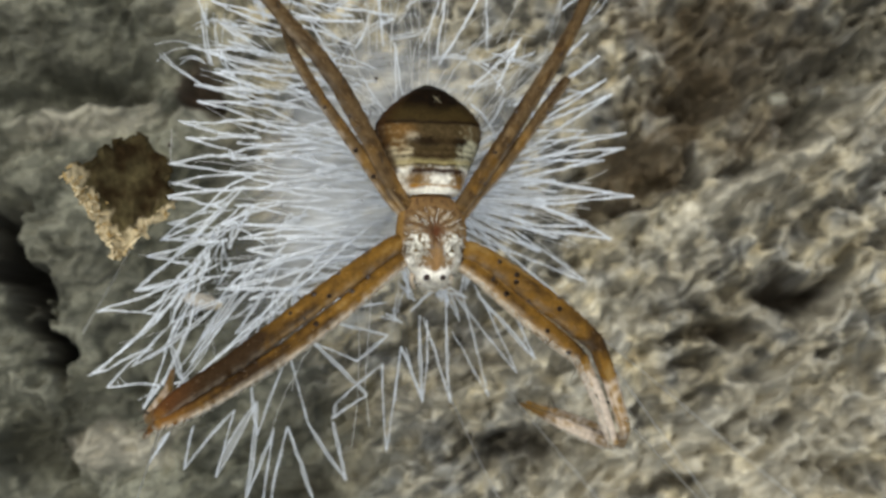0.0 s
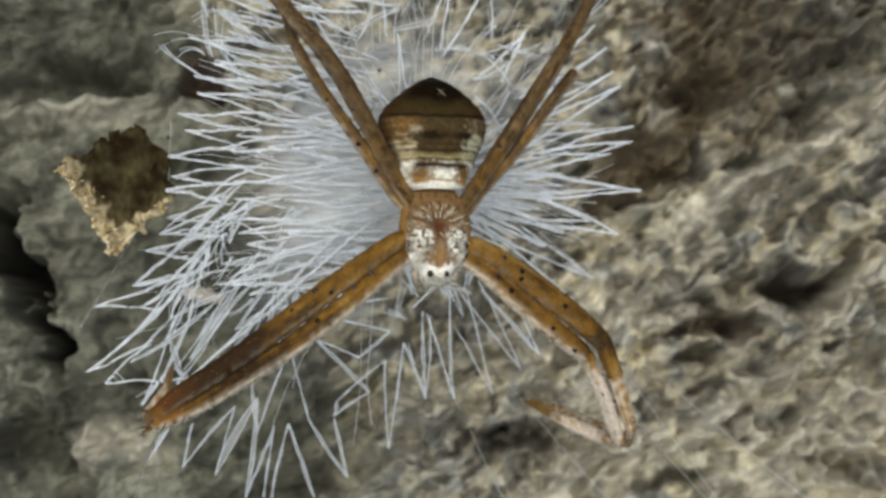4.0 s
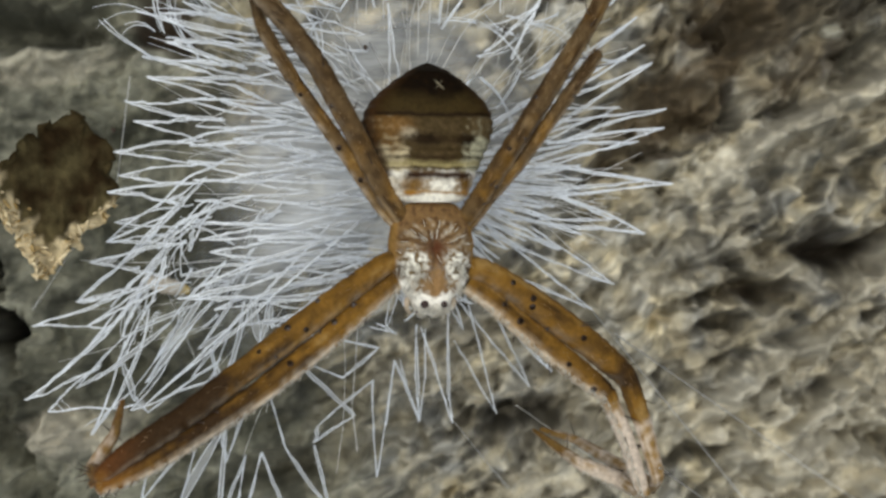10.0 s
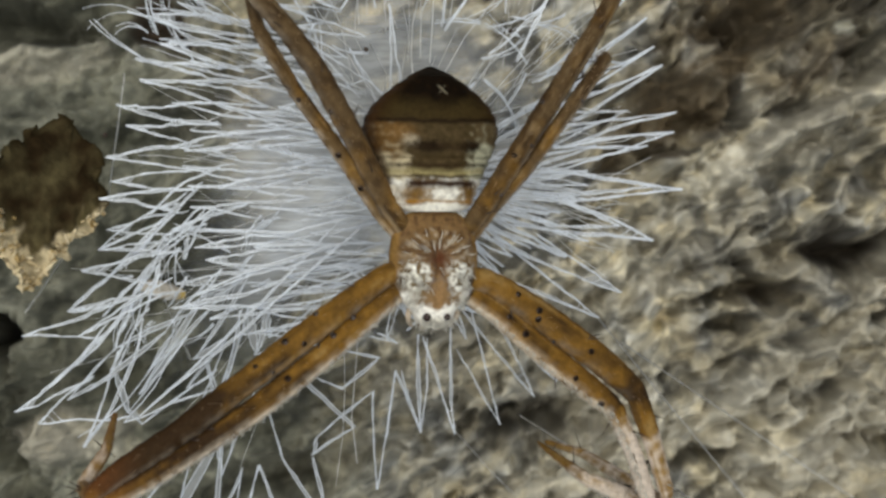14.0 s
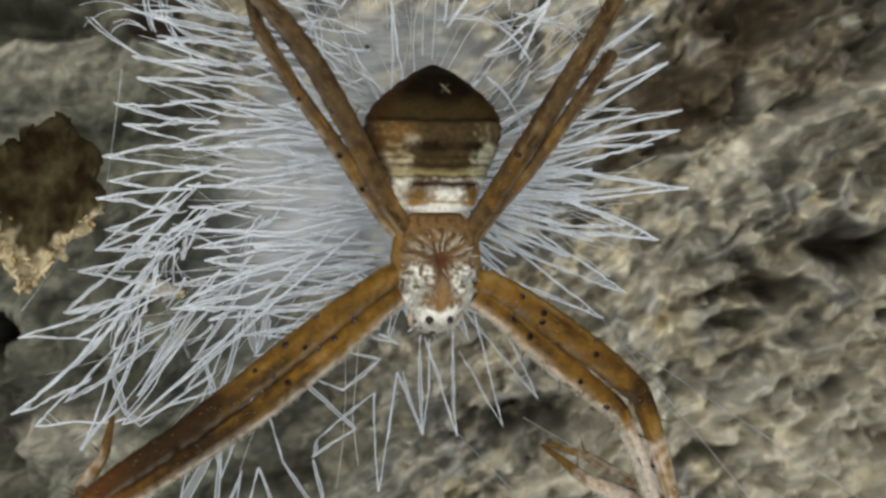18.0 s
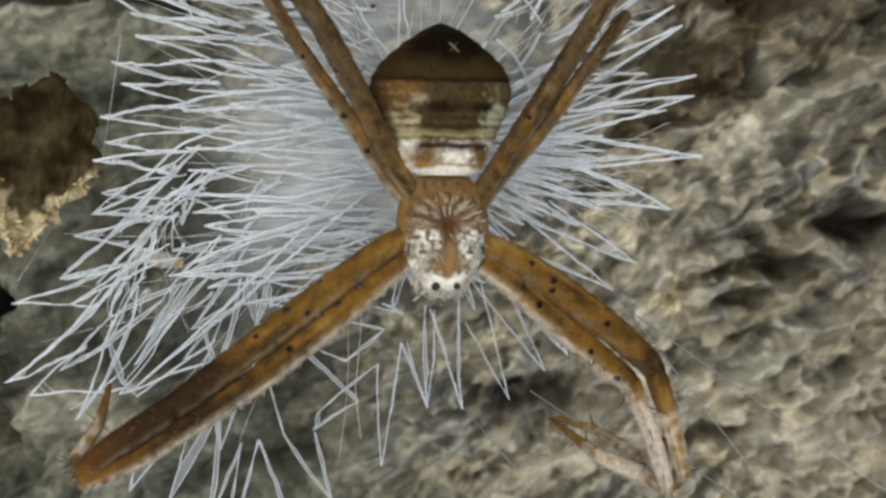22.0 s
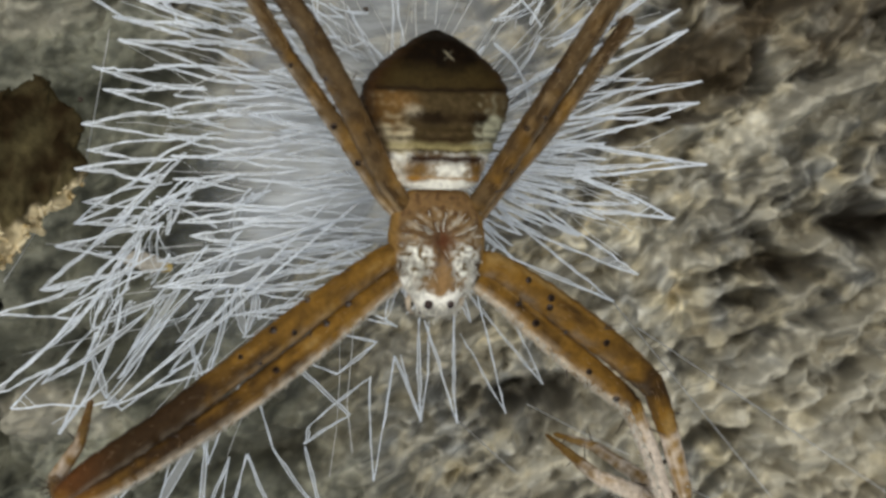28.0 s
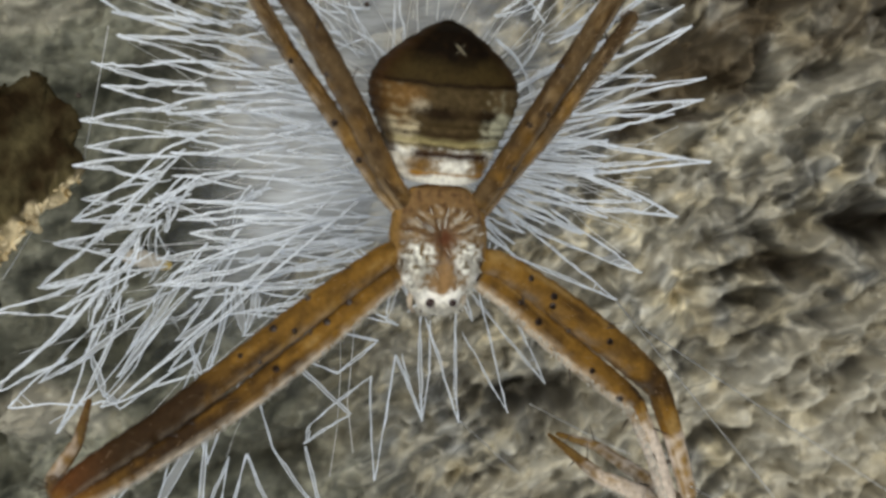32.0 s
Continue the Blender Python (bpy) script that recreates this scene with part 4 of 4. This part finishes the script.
def leg_path(joints):
    """Joints to close points: each a place, a radius and a share of dark pigment."""
    pts, rad, tone = [], [], []
    for (p, r0, d0), (q, r1, d1) in zip(joints, joints[1:]):
        p, q = Vector(p), Vector(q)
        sharp = bool(pts) and (pts[-1] - pts[-4]).angle(q - p) > 0.3
        n = max(8, int((q - p).length / 0.09))
        for i in range(n):
            s = i / n
            pts.append(p.lerp(q, s))
            rad.append((r0 + (r1 - r0) * s) * (1 + 0.03 * math.sin(math.pi * s) + 0.03 * math.sin(23 * s + 5 * r0) - (0.14 if sharp else 0.03) * math.exp(-(s / 0.06) ** 2)))
            tone.append(d0 + (d1 - d0) * s)
    pts.append(Vector(joints[-1][0]))
    rad.append(joints[-1][1] * 0.5)
    tone.append(joints[-1][2])
    for _ in range(2):
        pts = [pts[0]] + [(pts[i - 1] + 2 * pts[i] + pts[i + 1]) / 4 for i in range(1, len(pts) - 1)] + [pts[-1]]
    return pts, rad, tone


def leg_colour(tone, out, p, edge, along, turn, dull):
    n1 = 1.25 * noise.noise(Vector(p) * 1.5)
    n2 = 1.2 * noise.noise(Vector(p) * 4.0)
    n3 = noise.noise(Vector((along * 0.55, 2.2 * math.cos(turn), 2.2 * math.sin(turn)))) + 0.5 * noise.noise(Vector((along * 2.2, 4 * math.cos(turn), 4 * math.sin(turn))))
    t = 1.2 * tone + 0.05 + 0.4 * n1 + 0.25 * n2 + 0.75 * n3
    c = blend((0.20, 0.103, 0.018), (0.032, 0.017, 0.007), min(1, max(0, t)))
    c = blend(c, (0.22, 0.075, 0.02), 0.35 * float(smooth_step(-7.6, -9.2, p[0])))
    c = blend(c, (0.30, 0.20, 0.08), min(0.5, max(0, -1.2 * t)))
    c = blend(c, (0.105, 0.068, 0.033), dull * max(0, min(1, 0.65 + 0.9 * n1)))
    c = blend(c, (0.035, 0.019, 0.008), dull * max(0, min(0.9, 1.6 * n3 + 0.9 * n2 - 0.1)))
    c = blend(c, (0.24, 0.18, 0.11), dull * max(0, min(0.7, -1.5 * n3 - 0.6 * n1 - 0.35)))
    pale = edge * float(smooth_step(0.15, 0.75, -out.z)) * (0.85 + 1.3 * n2)
    c = blend(c, (0.70, 0.60, 0.49), min(0.9, max(0, pale)))
    return blend(c, (0.62, 0.54, 0.48), min(0.9, max(0, (-tone - 0.28) * 2.6 + 0.7 * n2 + 0.7 * n3 if tone < -0.1 else 0)))


def build_leg(spider, joints, seed, label, edge):
    r = np.random.default_rng(seed)
    joints = [(tuple(spider_local(*p)), rad, t) for p, rad, t in joints]
    pts, rad, tone = leg_path(joints)
    sides = 16
    verts, faces = tube([tuple(p) for p in pts], rad, sides, 0.8)
    col = [leg_colour(tone[i // sides], (v - pts[i // sides]) / max(rad[i // sides], 0.01), v, edge, 0.09 * (i // sides) + seed, 2 * math.pi * (i % sides) / sides, 0.9 if seed > 43 else 0.05) for i, v in enumerate(verts)]
    leg = part("leg", mesh_of("leg", [tuple(v) for v in verts], faces, True, col), LEG, spider, label)
    # dark bristle bases on the side that shows
    n = len(pts)
    for x, y, z, size in SPOTS.get(seed - 40, ()):
        at = Vector((x, y, z))
        near = min(range(n), key=lambda k: (pts[k] - at).length)
        out = (at - pts[near]).normalized()
        b = Bundle()
        b.strand([at - out * 0.05, at + out * 0.01, at + out * 0.03], [size, size, size * 0.4], 9)
        part("bristle_spot", b.mesh("bristle_spot"), BRISTLE, leg)
    hair = Bundle()
    for i in range(420):
        k = r.integers(2, n - 2)
        way = (Vector(pts[k + 1]) - Vector(pts[k - 1])).normalized()
        side = way.cross(Vector((0, 1, 0))).normalized()
        a = r.uniform(0, 2 * math.pi)
        out = math.cos(a) * side + math.sin(a) * way.cross(side)
        foot = Vector(pts[k]) + out * rad[k] * 0.9
        tip = foot + (out * 0.6 + way * r.uniform(0.4, 1.0)).normalized() * r.uniform(0.06, 0.17)
        hair.strand([foot, foot.lerp(tip, 0.6), tip], [0.005, 0.004, 0.001], 3)
        if i % 38 == 0:
            tip = foot + (out * 0.8 + way * 0.6).normalized() * r.uniform(0.35, 0.6)
            spine = Bundle()
            spine.strand([foot, foot.lerp(tip, 0.5), tip], [0.022, 0.016, 0.003], 4)
            part("spine", spine.mesh("spine"), BRISTLE, leg)
    part("leg_hair", hair.mesh("leg_hair"), LEG_HAIR, leg, "short tan hairs", "stuff")
    if edge < 0.9:
        return
    # the pale fringe along the lower edge
    fringe = Bundle()
    for i in range(int(700 * edge)):
        k = r.integers(4, int(n * 0.8))
        way = (Vector(pts[k + 1]) - Vector(pts[k - 1])).normalized()
        out = (Vector((0, -r.uniform(0.0, 0.9), -1)) - way * way.dot(Vector((0, 0, -1)))).normalized()
        foot = Vector(pts[k]) + out * rad[k] * 0.88
        tip = foot + (out * r.uniform(0.3, 0.9) + way * r.uniform(-0.2, 1.0)).normalized() * r.uniform(0.06, 0.16)
        fringe.strand([foot, foot.lerp(tip, 0.6), tip], [0.013, 0.010, 0.002], 3)
    part("fringe", fringe.mesh("fringe"), HAIR, leg, "pale fuzzy fringe", "stuff")


# bristle bases leg by leg, in the spider's own axes: place and radius
SPOTS = {
    0: [(-3.28, -0.00, 0.05, 0.085), (-2.30, 0.01, -0.03, 0.06), (-4.13, -0.07, -0.67, 0.1), (-3.62, -0.15, -0.74, 0.08), (-4.91, -0.11, -1.31, 0.07), (-4.44, -0.09, -1.49, 0.06)],
    1: [(-2.81, 0.08, -0.55, 0.1), (-2.29, 0.04, -0.05, 0.09), (-4.06, -0.08, -1.65, 0.09)],
    2: [(2.33, -0.16, 0.50, 0.085), (2.92, -0.20, 0.04, 0.1), (2.90, -0.16, -0.21, 0.1), (4.44, -0.20, -1.13, 0.095)],
    3: [(2.10, -0.03, -0.12, 0.075), (2.57, -0.06, -0.61, 0.11), (3.38, -0.10, -0.84, 0.05), (4.03, -0.07, -1.89, 0.085), (4.81, -0.00, -2.65, 0.1)],
    4: [(-2.88, -0.00, 5.44, 0.07)],
    5: [(-2.64, 0.16, 4.29, 0.085), (-2.03, 0.17, 3.40, 0.085), (-3.71, 0.20, 5.76, 0.07)],
    6: [(3.07, -0.00, 5.84, 0.08), (2.24, -0.08, 4.34, 0.08), (1.88, -0.03, 3.23, 0.075), (2.73, -0.06, 4.62, 0.06)],
    7: [(4.33, 0.20, 5.91, 0.07)],
}


# the legs, joint by joint: place, radius, share of dark pigment
LEGS = []
LEGS.append(("golden-brown foreleg with dark spots and dark end", [
        ((-0.63, -0.61, 1.23), .27, .1), ((-1.11, -0.73, 0.97), .32, .05), ((-2.82, -1.15, -0.31), .37, .12), ((-4.66, -1.61, -1.74), .36, .45), ((-6.36, -2.04, -3.03), .34, 1.4), ((-7.93, -2.43, -4.07), .31, 1.5), ((-8.49, -2.57, -4.54), .23, .1),
        ((-9.31, -0.53, -4.73), .21, -.5), ((-8.68, -0.37, -3.75), .16, -.35),
        ((-8.97, 1.76, -3.02), .07, .1),
]))
LEGS.append(("golden-brown foreleg with dark spots and pale edge", [
        ((-0.58, -0.50, 0.66), .26, .15), ((-1.03, -0.61, 0.32), .31, .1), ((-2.73, -1.03, -1.16), .34, .1), ((-4.40, -1.45, -2.46), .34, .45), ((-5.93, -1.83, -3.47), .32, 1.0), ((-7.42, -2.21, -4.37), .30, .5), ((-8.49, -2.47, -4.86), .25, .05),
        ((-9.17, -0.29, -4.92), .14, .2), ((-9.35, -0.34, -5.22), .09, .4),
        ((-10.08, 2.28, -5.41), .05, .5),
]))
LEGS.append(("golden-brown foreleg with dark spots, bent at the knee", [
        ((1.30, -0.12, 0.97), .30, .1), ((1.89, 0.02, 0.82), .36, .05), ((3.36, 0.39, -0.15), .42, .15), ((4.94, 0.79, -1.34), .42, .25), ((5.94, 1.04, -2.22), .36, .55), ((6.10, 1.07, -2.45), .32, .8), ((6.55, 1.19, -3.74), .27, -.42), ((7.00, 1.30, -5.32), .22, -.46),
        ((6.99, 2.55, -5.85), .24, -.5), ((6.52, 2.43, -5.46), .23, -.55),
        ((4.93, 4.83, -4.73), .15, -.45), ((3.74, 4.53, -4.33), .07, -.1),
]))
LEGS.append(("tan foreleg with pale edge and folded foot", [
        ((1.30, -0.03, 0.49), .28, .15), ((1.98, 0.14, 0.06), .33, .1), ((3.54, 0.54, -1.28), .38, .15), ((4.93, 0.88, -2.39), .36, .25), ((5.43, 1.01, -2.78), .30, .7), ((5.58, 1.04, -3.10), .27, -.35), ((6.06, 1.16, -4.23), .25, -.85), ((6.47, 1.27, -5.51), .23, -.85), ((6.62, 1.31, -5.87), .17, -.3),
        ((6.02, 2.50, -5.62), .27, -.7), ((4.78, 2.20, -5.07), .21, -.5),
        ((3.53, 4.68, -4.37), .06, .2),
]))
LEGS.append(("mottled brown hind leg with dark spots", [
        ((-0.43, -0.56, 2.21), .25, .2), ((-0.90, -0.68, 2.88), .29, .05), ((-1.85, -0.91, 4.82), .31, .55), ((-2.79, -1.15, 6.56), .31, .95), ((-3.55, -1.34, 7.61), .29, 1.1), ((-4.39, -1.55, 8.55), .27, .85), ((-5.42, -1.80, 9.77), .24, .85),
        ((-6.36, -0.79, 11.14), .15, .6), ((-6.93, -0.93, 12.32), .10, .5),
]))
LEGS.append(("slender tan third leg beside the hind leg", [
        ((-0.50, -0.37, 2.04), .22, .1), ((-1.11, -0.53, 2.71), .22, -.25), ((-1.96, -0.74, 4.01), .22, -.05), ((-2.81, -0.95, 5.22), .21, .4), ((-3.38, -1.09, 6.02), .20, .5), ((-3.94, -1.24, 6.94), .21, .9), ((-4.32, -1.33, 7.62), .20, .8),
        ((-4.89, 0.18, 9.18), .12, .5), ((-5.09, 0.13, 9.99), .08, .5),
        ((-5.36, 1.46, 11.28), .05, .5),
]))
LEGS.append(("mottled brown hind leg with dark spots", [
        ((1.22, -0.14, 2.25), .25, .2), ((1.73, -0.02, 2.96), .29, .35), ((2.92, 0.28, 4.80), .30, .8), ((4.12, 0.58, 6.69), .29, .85), ((4.87, 0.77, 7.87), .27, .7), ((5.64, 0.96, 9.28), .23, .75), ((6.20, 1.10, 10.58), .21, .7),
        ((7.04, 3.16, 12.81), .13, .5), ((7.41, 3.25, 14.19), .08, .5),
]))
LEGS.append(("slender brown third leg with a blunt dark joint", [
        ((1.26, 0.07, 2.02), .22, .1), ((1.93, 0.23, 2.90), .22, .1), ((2.95, 0.49, 4.03), .21, .3), ((3.79, 0.70, 5.19), .21, .4), ((4.64, 0.91, 6.36), .21, .95), ((5.24, 1.06, 7.17), .19, 1.1),
        ((5.35, 2.74, 7.47), .08, .7), ((5.26, 2.72, 7.38), .07, .5),
        ((5.27, 4.12, 7.56), .05, .5),
]))


def build_spider():
    r = np.random.default_rng(23)
    spider = tagged(new("spider"), "brown spider with a banded shield-shaped abdomen, legs in a cross", "spider")
    spider.matrix_basis = SLOPE @ pose(0.36 * MM, -0.5 * MM, 0, 0, 0, 14)
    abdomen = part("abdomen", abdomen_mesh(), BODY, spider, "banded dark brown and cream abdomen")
    carapace = part("carapace", carapace_mesh(), BODY, spider, "light brown carapace with silvery hairs")
    for x, size in ((-0.29, 0.115), (0.27, 0.095), (-0.5, 0.03), (0.5, 0.03), (-0.13, 0.03), (0.13, 0.03)):
        b = bmesh.new()
        bmesh.ops.create_uvsphere(b, u_segments=16, v_segments=10, radius=size * MM)
        z = -0.09 if abs(x) < 0.5 and size > 0.06 else (0.06 if abs(x) > 0.5 else -0.3)
        for v in b.verts:
            v.co += Vector((x, -0.22 if size > 0.06 else -0.1, z)) * MM
        for f in b.faces:
            f.smooth = True
        part("eye", b, EYE, carapace, "glossy dark red-brown eye")
    for sx in (-1, 1):
        b = Bundle()
        b.strand([(sx * 0.2, 0.4, -0.15), (sx * 0.22, 0.5, -0.32), (sx * 0.2, 0.68, -0.4), (sx * 0.17, 0.85, -0.42)], [0.2, 0.18, 0.13, 0.06], 10)
        part("chelicera", mesh_of("chelicera", [tuple(v) for v in b.verts], b.faces, True, [(0.72, 0.68, 0.6)] * len(b.verts)), BODY, carapace)
        b = Bundle()
        b.strand([(sx * 0.60, 0.40, 0.15), (sx * 0.70, 0.30, -0.02), (sx * 0.66, 0.42, -0.22), (sx * 0.55, 0.62, -0.36), (sx * 0.46, 0.8, -0.4)], [0.08, 0.085, 0.07, 0.05, 0.02], 8)
        part("palp", mesh_of("palp", [tuple(v) for v in b.verts], b.faces, True, [(0.5, 0.42, 0.34)] * len(b.verts)), BODY, carapace)
    hair = Bundle()
    for i in range(620):
        pick = r.random()
        if pick < 0.06:
            a = r.uniform(0.0, math.pi)
            d = r.uniform(0.18, 0.75)
            x, z = d * math.cos(a) * 1.3, 1.6 + d * math.sin(a) * 0.8
            way = Vector((math.cos(a), -0.3, math.sin(a)))
            ln = r.uniform(0.12, 0.4)
        elif pick < 0.2:
            x, z = r.choice((-1, 1)) * abs(r.normal(0.74, 0.09)), r.normal(0.3, 0.12)
            way = Vector((np.sign(x) * r.normal(0.5, 0.4), -0.6, r.normal(-0.5, 0.4)))
            ln = r.uniform(0.12, 0.26)
        elif pick < 0.66:
            x, z = r.choice((-1, 1)) * abs(r.normal(0.62, 0.2)), r.normal(0.8, 0.27)
            if noise.noise(Vector((x * 3.5, z * 3.5, 9.0))) < -0.05:
                continue
            way = Vector((0.5 * np.sign(x) * r.normal(0.4, 0.6), -0.35, r.normal(-0.4, 0.5)))
            ln = r.uniform(0.12, 0.28)
        else:
            x, z = r.normal(0, 0.42), r.normal(-0.22, 0.1)
            way = Vector((0.4 * x + r.normal(0, 0.3), -0.4, -0.6 + r.normal(0, 0.3)))
            ln = r.uniform(0.08, 0.2)
        h = float(profile(z, [(-0.5, 0.25), (-0.2, 0.5), (0.3, 0.62), (1.0, 0.8), (1.7, 0.78), (2.3, 0.55)]))
        w = float(profile(z, [(-0.5, 0.3), (-0.28, 0.56), (0.15, 0.76), (0.5, 1.02), (1.0, 1.2), (1.6, 1.24), (2.1, 1.16), (2.5, 0.98)]))
        q = 1 - (x / w) ** 2
        if q < 0.05:
            continue
        foot = Vector((x, 0.28 - h * q ** 0.42, z))
        tip = foot + way.normalized() * ln
        hair.strand([foot, foot.lerp(tip, 0.6) + Vector((0, -0.01, 0)), tip], [0.013, 0.011, 0.002], 3)
    part("carapace_hair", hair.mesh("carapace_hair"), HAIR, carapace, "silvery white hairs", "stuff")
    for i, (label, joints) in enumerate(LEGS):
        build_leg(spider, joints, 40 + i, label, (0.15, 0.95, 0.1, 1.0, 0.2, 0.5, 0.2, 0.4)[i])
    return abdomen


# ---- the scrap of dead leaf caught at the edge of the web ----
LEAF_AT = (-10.8, 0.5, 3.1)


# corners of the scrap about its middle: low, left, top and right
LEAF_CORNERS = [Vector(c) for c in ((0.0, -1.0, -2.4), (-1.5, -2.6, 0.2), (0.1, 2.2, 2.7), (1.65, 1.3, -0.4))]


def leaf_point(u, v):
    """u from 0 to 1 along the low right side, v along the low left side."""
    low, left, top, right = LEAF_CORNERS
    p = (1 - u) * (1 - v) * low + u * (1 - v) * right + (1 - u) * v * left + u * v * top
    p = p + Vector((0.35, 0.1, 0.2)) * (4 * v * (1 - v) * u ** 3)
    e = max(abs(2 * u - 1), abs(2 * v - 1)) ** 3
    p.x += e * (0.3 * noise.noise(Vector((u * 7, v * 7, 2.5))) + 0.14 * noise.noise(Vector((u * 23, v * 23, 1.5))))
    p.z += e * (0.3 * noise.noise(Vector((u * 7, v * 7, 6.5))) + 0.14 * noise.noise(Vector((u * 23, v * 23, 3.5))))
    p.y += 0.25 * ((2 * u - 1) ** 2 - (2 * v - 1) ** 2) + 0.25 * noise.noise(Vector((u * 4, v * 4, 0)))
    return p.x, p.y, p.z


def build_leaf():
    r = np.random.default_rng(5)
    n = 60
    leaf = tagged(new("leaf_scrap"), "dark brown scrap of dead leaf with pale frayed edges", "leaf")
    leaf.matrix_basis = SLOPE @ pose(*[c * MM for c in LEAF_AT])
    verts, col, faces = [], [], []
    for layer in (0, 1):
        for j in range(n + 1):
            for i in range(n + 1):
                u, v = i / n, j / n
                x, y, z = leaf_point(u, v)
                y += 0.12 * noise.noise(Vector((u * 14, v * 14, 4)))
                verts.append((x, y + 0.12 * layer, z))
                m = noise.noise(Vector((u * 4, v * 4, 12)))
                m2 = noise.noise(Vector((u * 11, v * 11, 2)))
                c = blend((0.028, 0.018, 0.008), (0.105, 0.086, 0.042), min(1, max(0, 0.4 + 0.8 * m + 0.5 * m2)))
                rim = max(float(smooth_step(0.26, 0.08, u + 0.16 * m2)), 0.85 * float(smooth_step(0.17, 0.05, v + 0.12 * m2)))
                col.append(blend(c, (0.62, 0.52, 0.34), rim))
    k = (n + 1) ** 2

    def at(i, j, layer):
        return layer * k + j * (n + 1) + i

    for j in range(n):
        for i in range(n):
            faces.append((at(i, j, 0), at(i + 1, j, 0), at(i + 1, j + 1, 0), at(i, j + 1, 0)))
            faces.append((at(i, j + 1, 1), at(i + 1, j + 1, 1), at(i + 1, j, 1), at(i, j, 1)))
    for i in range(n):
        faces.append((at(i + 1, 0, 0), at(i, 0, 0), at(i, 0, 1), at(i + 1, 0, 1)))
        faces.append((at(i, n, 0), at(i + 1, n, 0), at(i + 1, n, 1), at(i, n, 1)))
        faces.append((at(0, i, 0), at(0, i + 1, 0), at(0, i + 1, 1), at(0, i, 1)))
        faces.append((at(n, i + 1, 0), at(n, i, 0), at(n, i, 1), at(n, i + 1, 1)))
    part("blade", mesh_of("blade", verts, faces, True, col), LEAF, leaf, "dark brown leaf blade")
    # crumbs and fibres of the broken edges, each a part
    for i in range(170):
        along, depth = r.uniform(0, 1), abs(r.normal(0, 0.09))
        u, v = (depth, along) if i % 3 else (along, depth * 0.6)
        x, y, z = leaf_point(u, v)
        b = Bundle()
        size = r.uniform(0.03, 0.105)
        lump = Vector((x, y - 0.05 - 0.2 * size, z))
        way = Vector((r.normal(0.5, 0.6), -0.5, r.normal(0, 0.6))).normalized()
        b.strand([lump - way * size * 2.0, lump - way * size * 0.7, lump + way * size * 0.8, lump + way * size * 2.2], [size * 0.2, size * 0.75, size * 0.6, size * 0.15], 6, 0.6)
        tone = blend((0.70, 0.61, 0.43), (0.36, 0.25, 0.10), r.uniform(0, 1))
        part("frayed_fibre", mesh_of("frayed_fibre", [tuple(v) for v in b.verts], b.faces, True, [tone] * len(b.verts)), LEAF, leaf)
    return leaf


# ---- small things caught in the silk ----
def build_husk():
    """A pale empty husk with a yellow end."""
    (x0, y0, z0), (x1, y1, z1) = (-10.4, 10.6, 0.35), (-8.75, 10.9, -0.05)
    n, sides = 14, 12
    path = [(x0 + (x1 - x0) * i / n, y0 + (y1 - y0) * i / n, z0 + (z1 - z0) * i / n) for i in range(n + 1)]
    rad = [0.32 * math.sin(math.pi * min(1, 0.12 + 0.8 * i / n)) ** 0.7 * (1 + 0.1 * math.sin(i * 2.2)) for i in range(n + 1)]
    verts, faces = tube(path, rad, sides, 0.8)
    col = [blend((0.50, 0.46, 0.41), (0.50, 0.36, 0.10), float(smooth_step(0.8, 0.95, (i // sides) / n))) for i in range(len(verts))]
    husk = part("insect_husk", mesh_of("insect_husk", [tuple(v) for v in verts], faces, True, col), LEAF)
    husk.matrix_basis = SLOPE
    tagged(husk, "pale empty insect husk with a yellow end in silk", "husk")


def build_specks():
    for x, z in [(-1.67, 7.55), (-9.10, 5.02), (2.58, 8.18)]:
        b = bmesh.new()
        bmesh.ops.create_icosphere(b, subdivisions=2, radius=0.075 * MM)
        for v in b.verts:
            v.co *= 1 + 0.25 * noise.noise(v.co * 9000)
            v.co += web_point(x, z, 0.12) * MM
        speck = part("speck", b, BRISTLE)
        speck.matrix_basis = SLOPE
        tagged(speck, "tiny black speck caught in the white silk", "speck", "specks in the web")


build_rock()
build_web()
spider_abdomen = build_spider()
leaf_scrap = build_leaf()
build_husk()
build_specks()


def motions():
    """The leaf scrap sways a little on its silk; at the end the abdomen jerks up."""
    x, y, z = LEAF_AT
    rows = [(0.0, 0.24), (0.5, 0.45), (1.0, 0.36), (1.5, -0.28), (2.0, -0.1), (2.5, -0.25), (3.0, 0.24), (3.5, 0.28), (5.5, -0.3), (6.0, -0.26), (7.0, -0.05), (9.0, 0.18), (10.0, 0.05), (13.0, -0.06), (17.0, 0.0), (20.0, -0.08), (24.0, -0.06), (27.0, 0.04), (32.0, 0.0)]
    walk(leaf_scrap, [(t, SLOPE @ pose((x + dx) * MM, y * MM, (z + 0.2 * dx) * MM, 0, 0, 4 * dx)) for t, dx in rows])
    hinge = Matrix.Translation((0, 0.5 * MM, 2.8 * MM))
    walk(spider_abdomen, [(t, pose(0, 0, 0.12 * k * MM) @ hinge @ pose(0, 0, 0, 6 * k, 3 * k, 0) @ hinge.inverted()) for t, k in ((0.0, 0.0), (31.6, 0.0), (31.8, 0.0), (31.9, 0.3), (32.0, 1.0))])


motions()
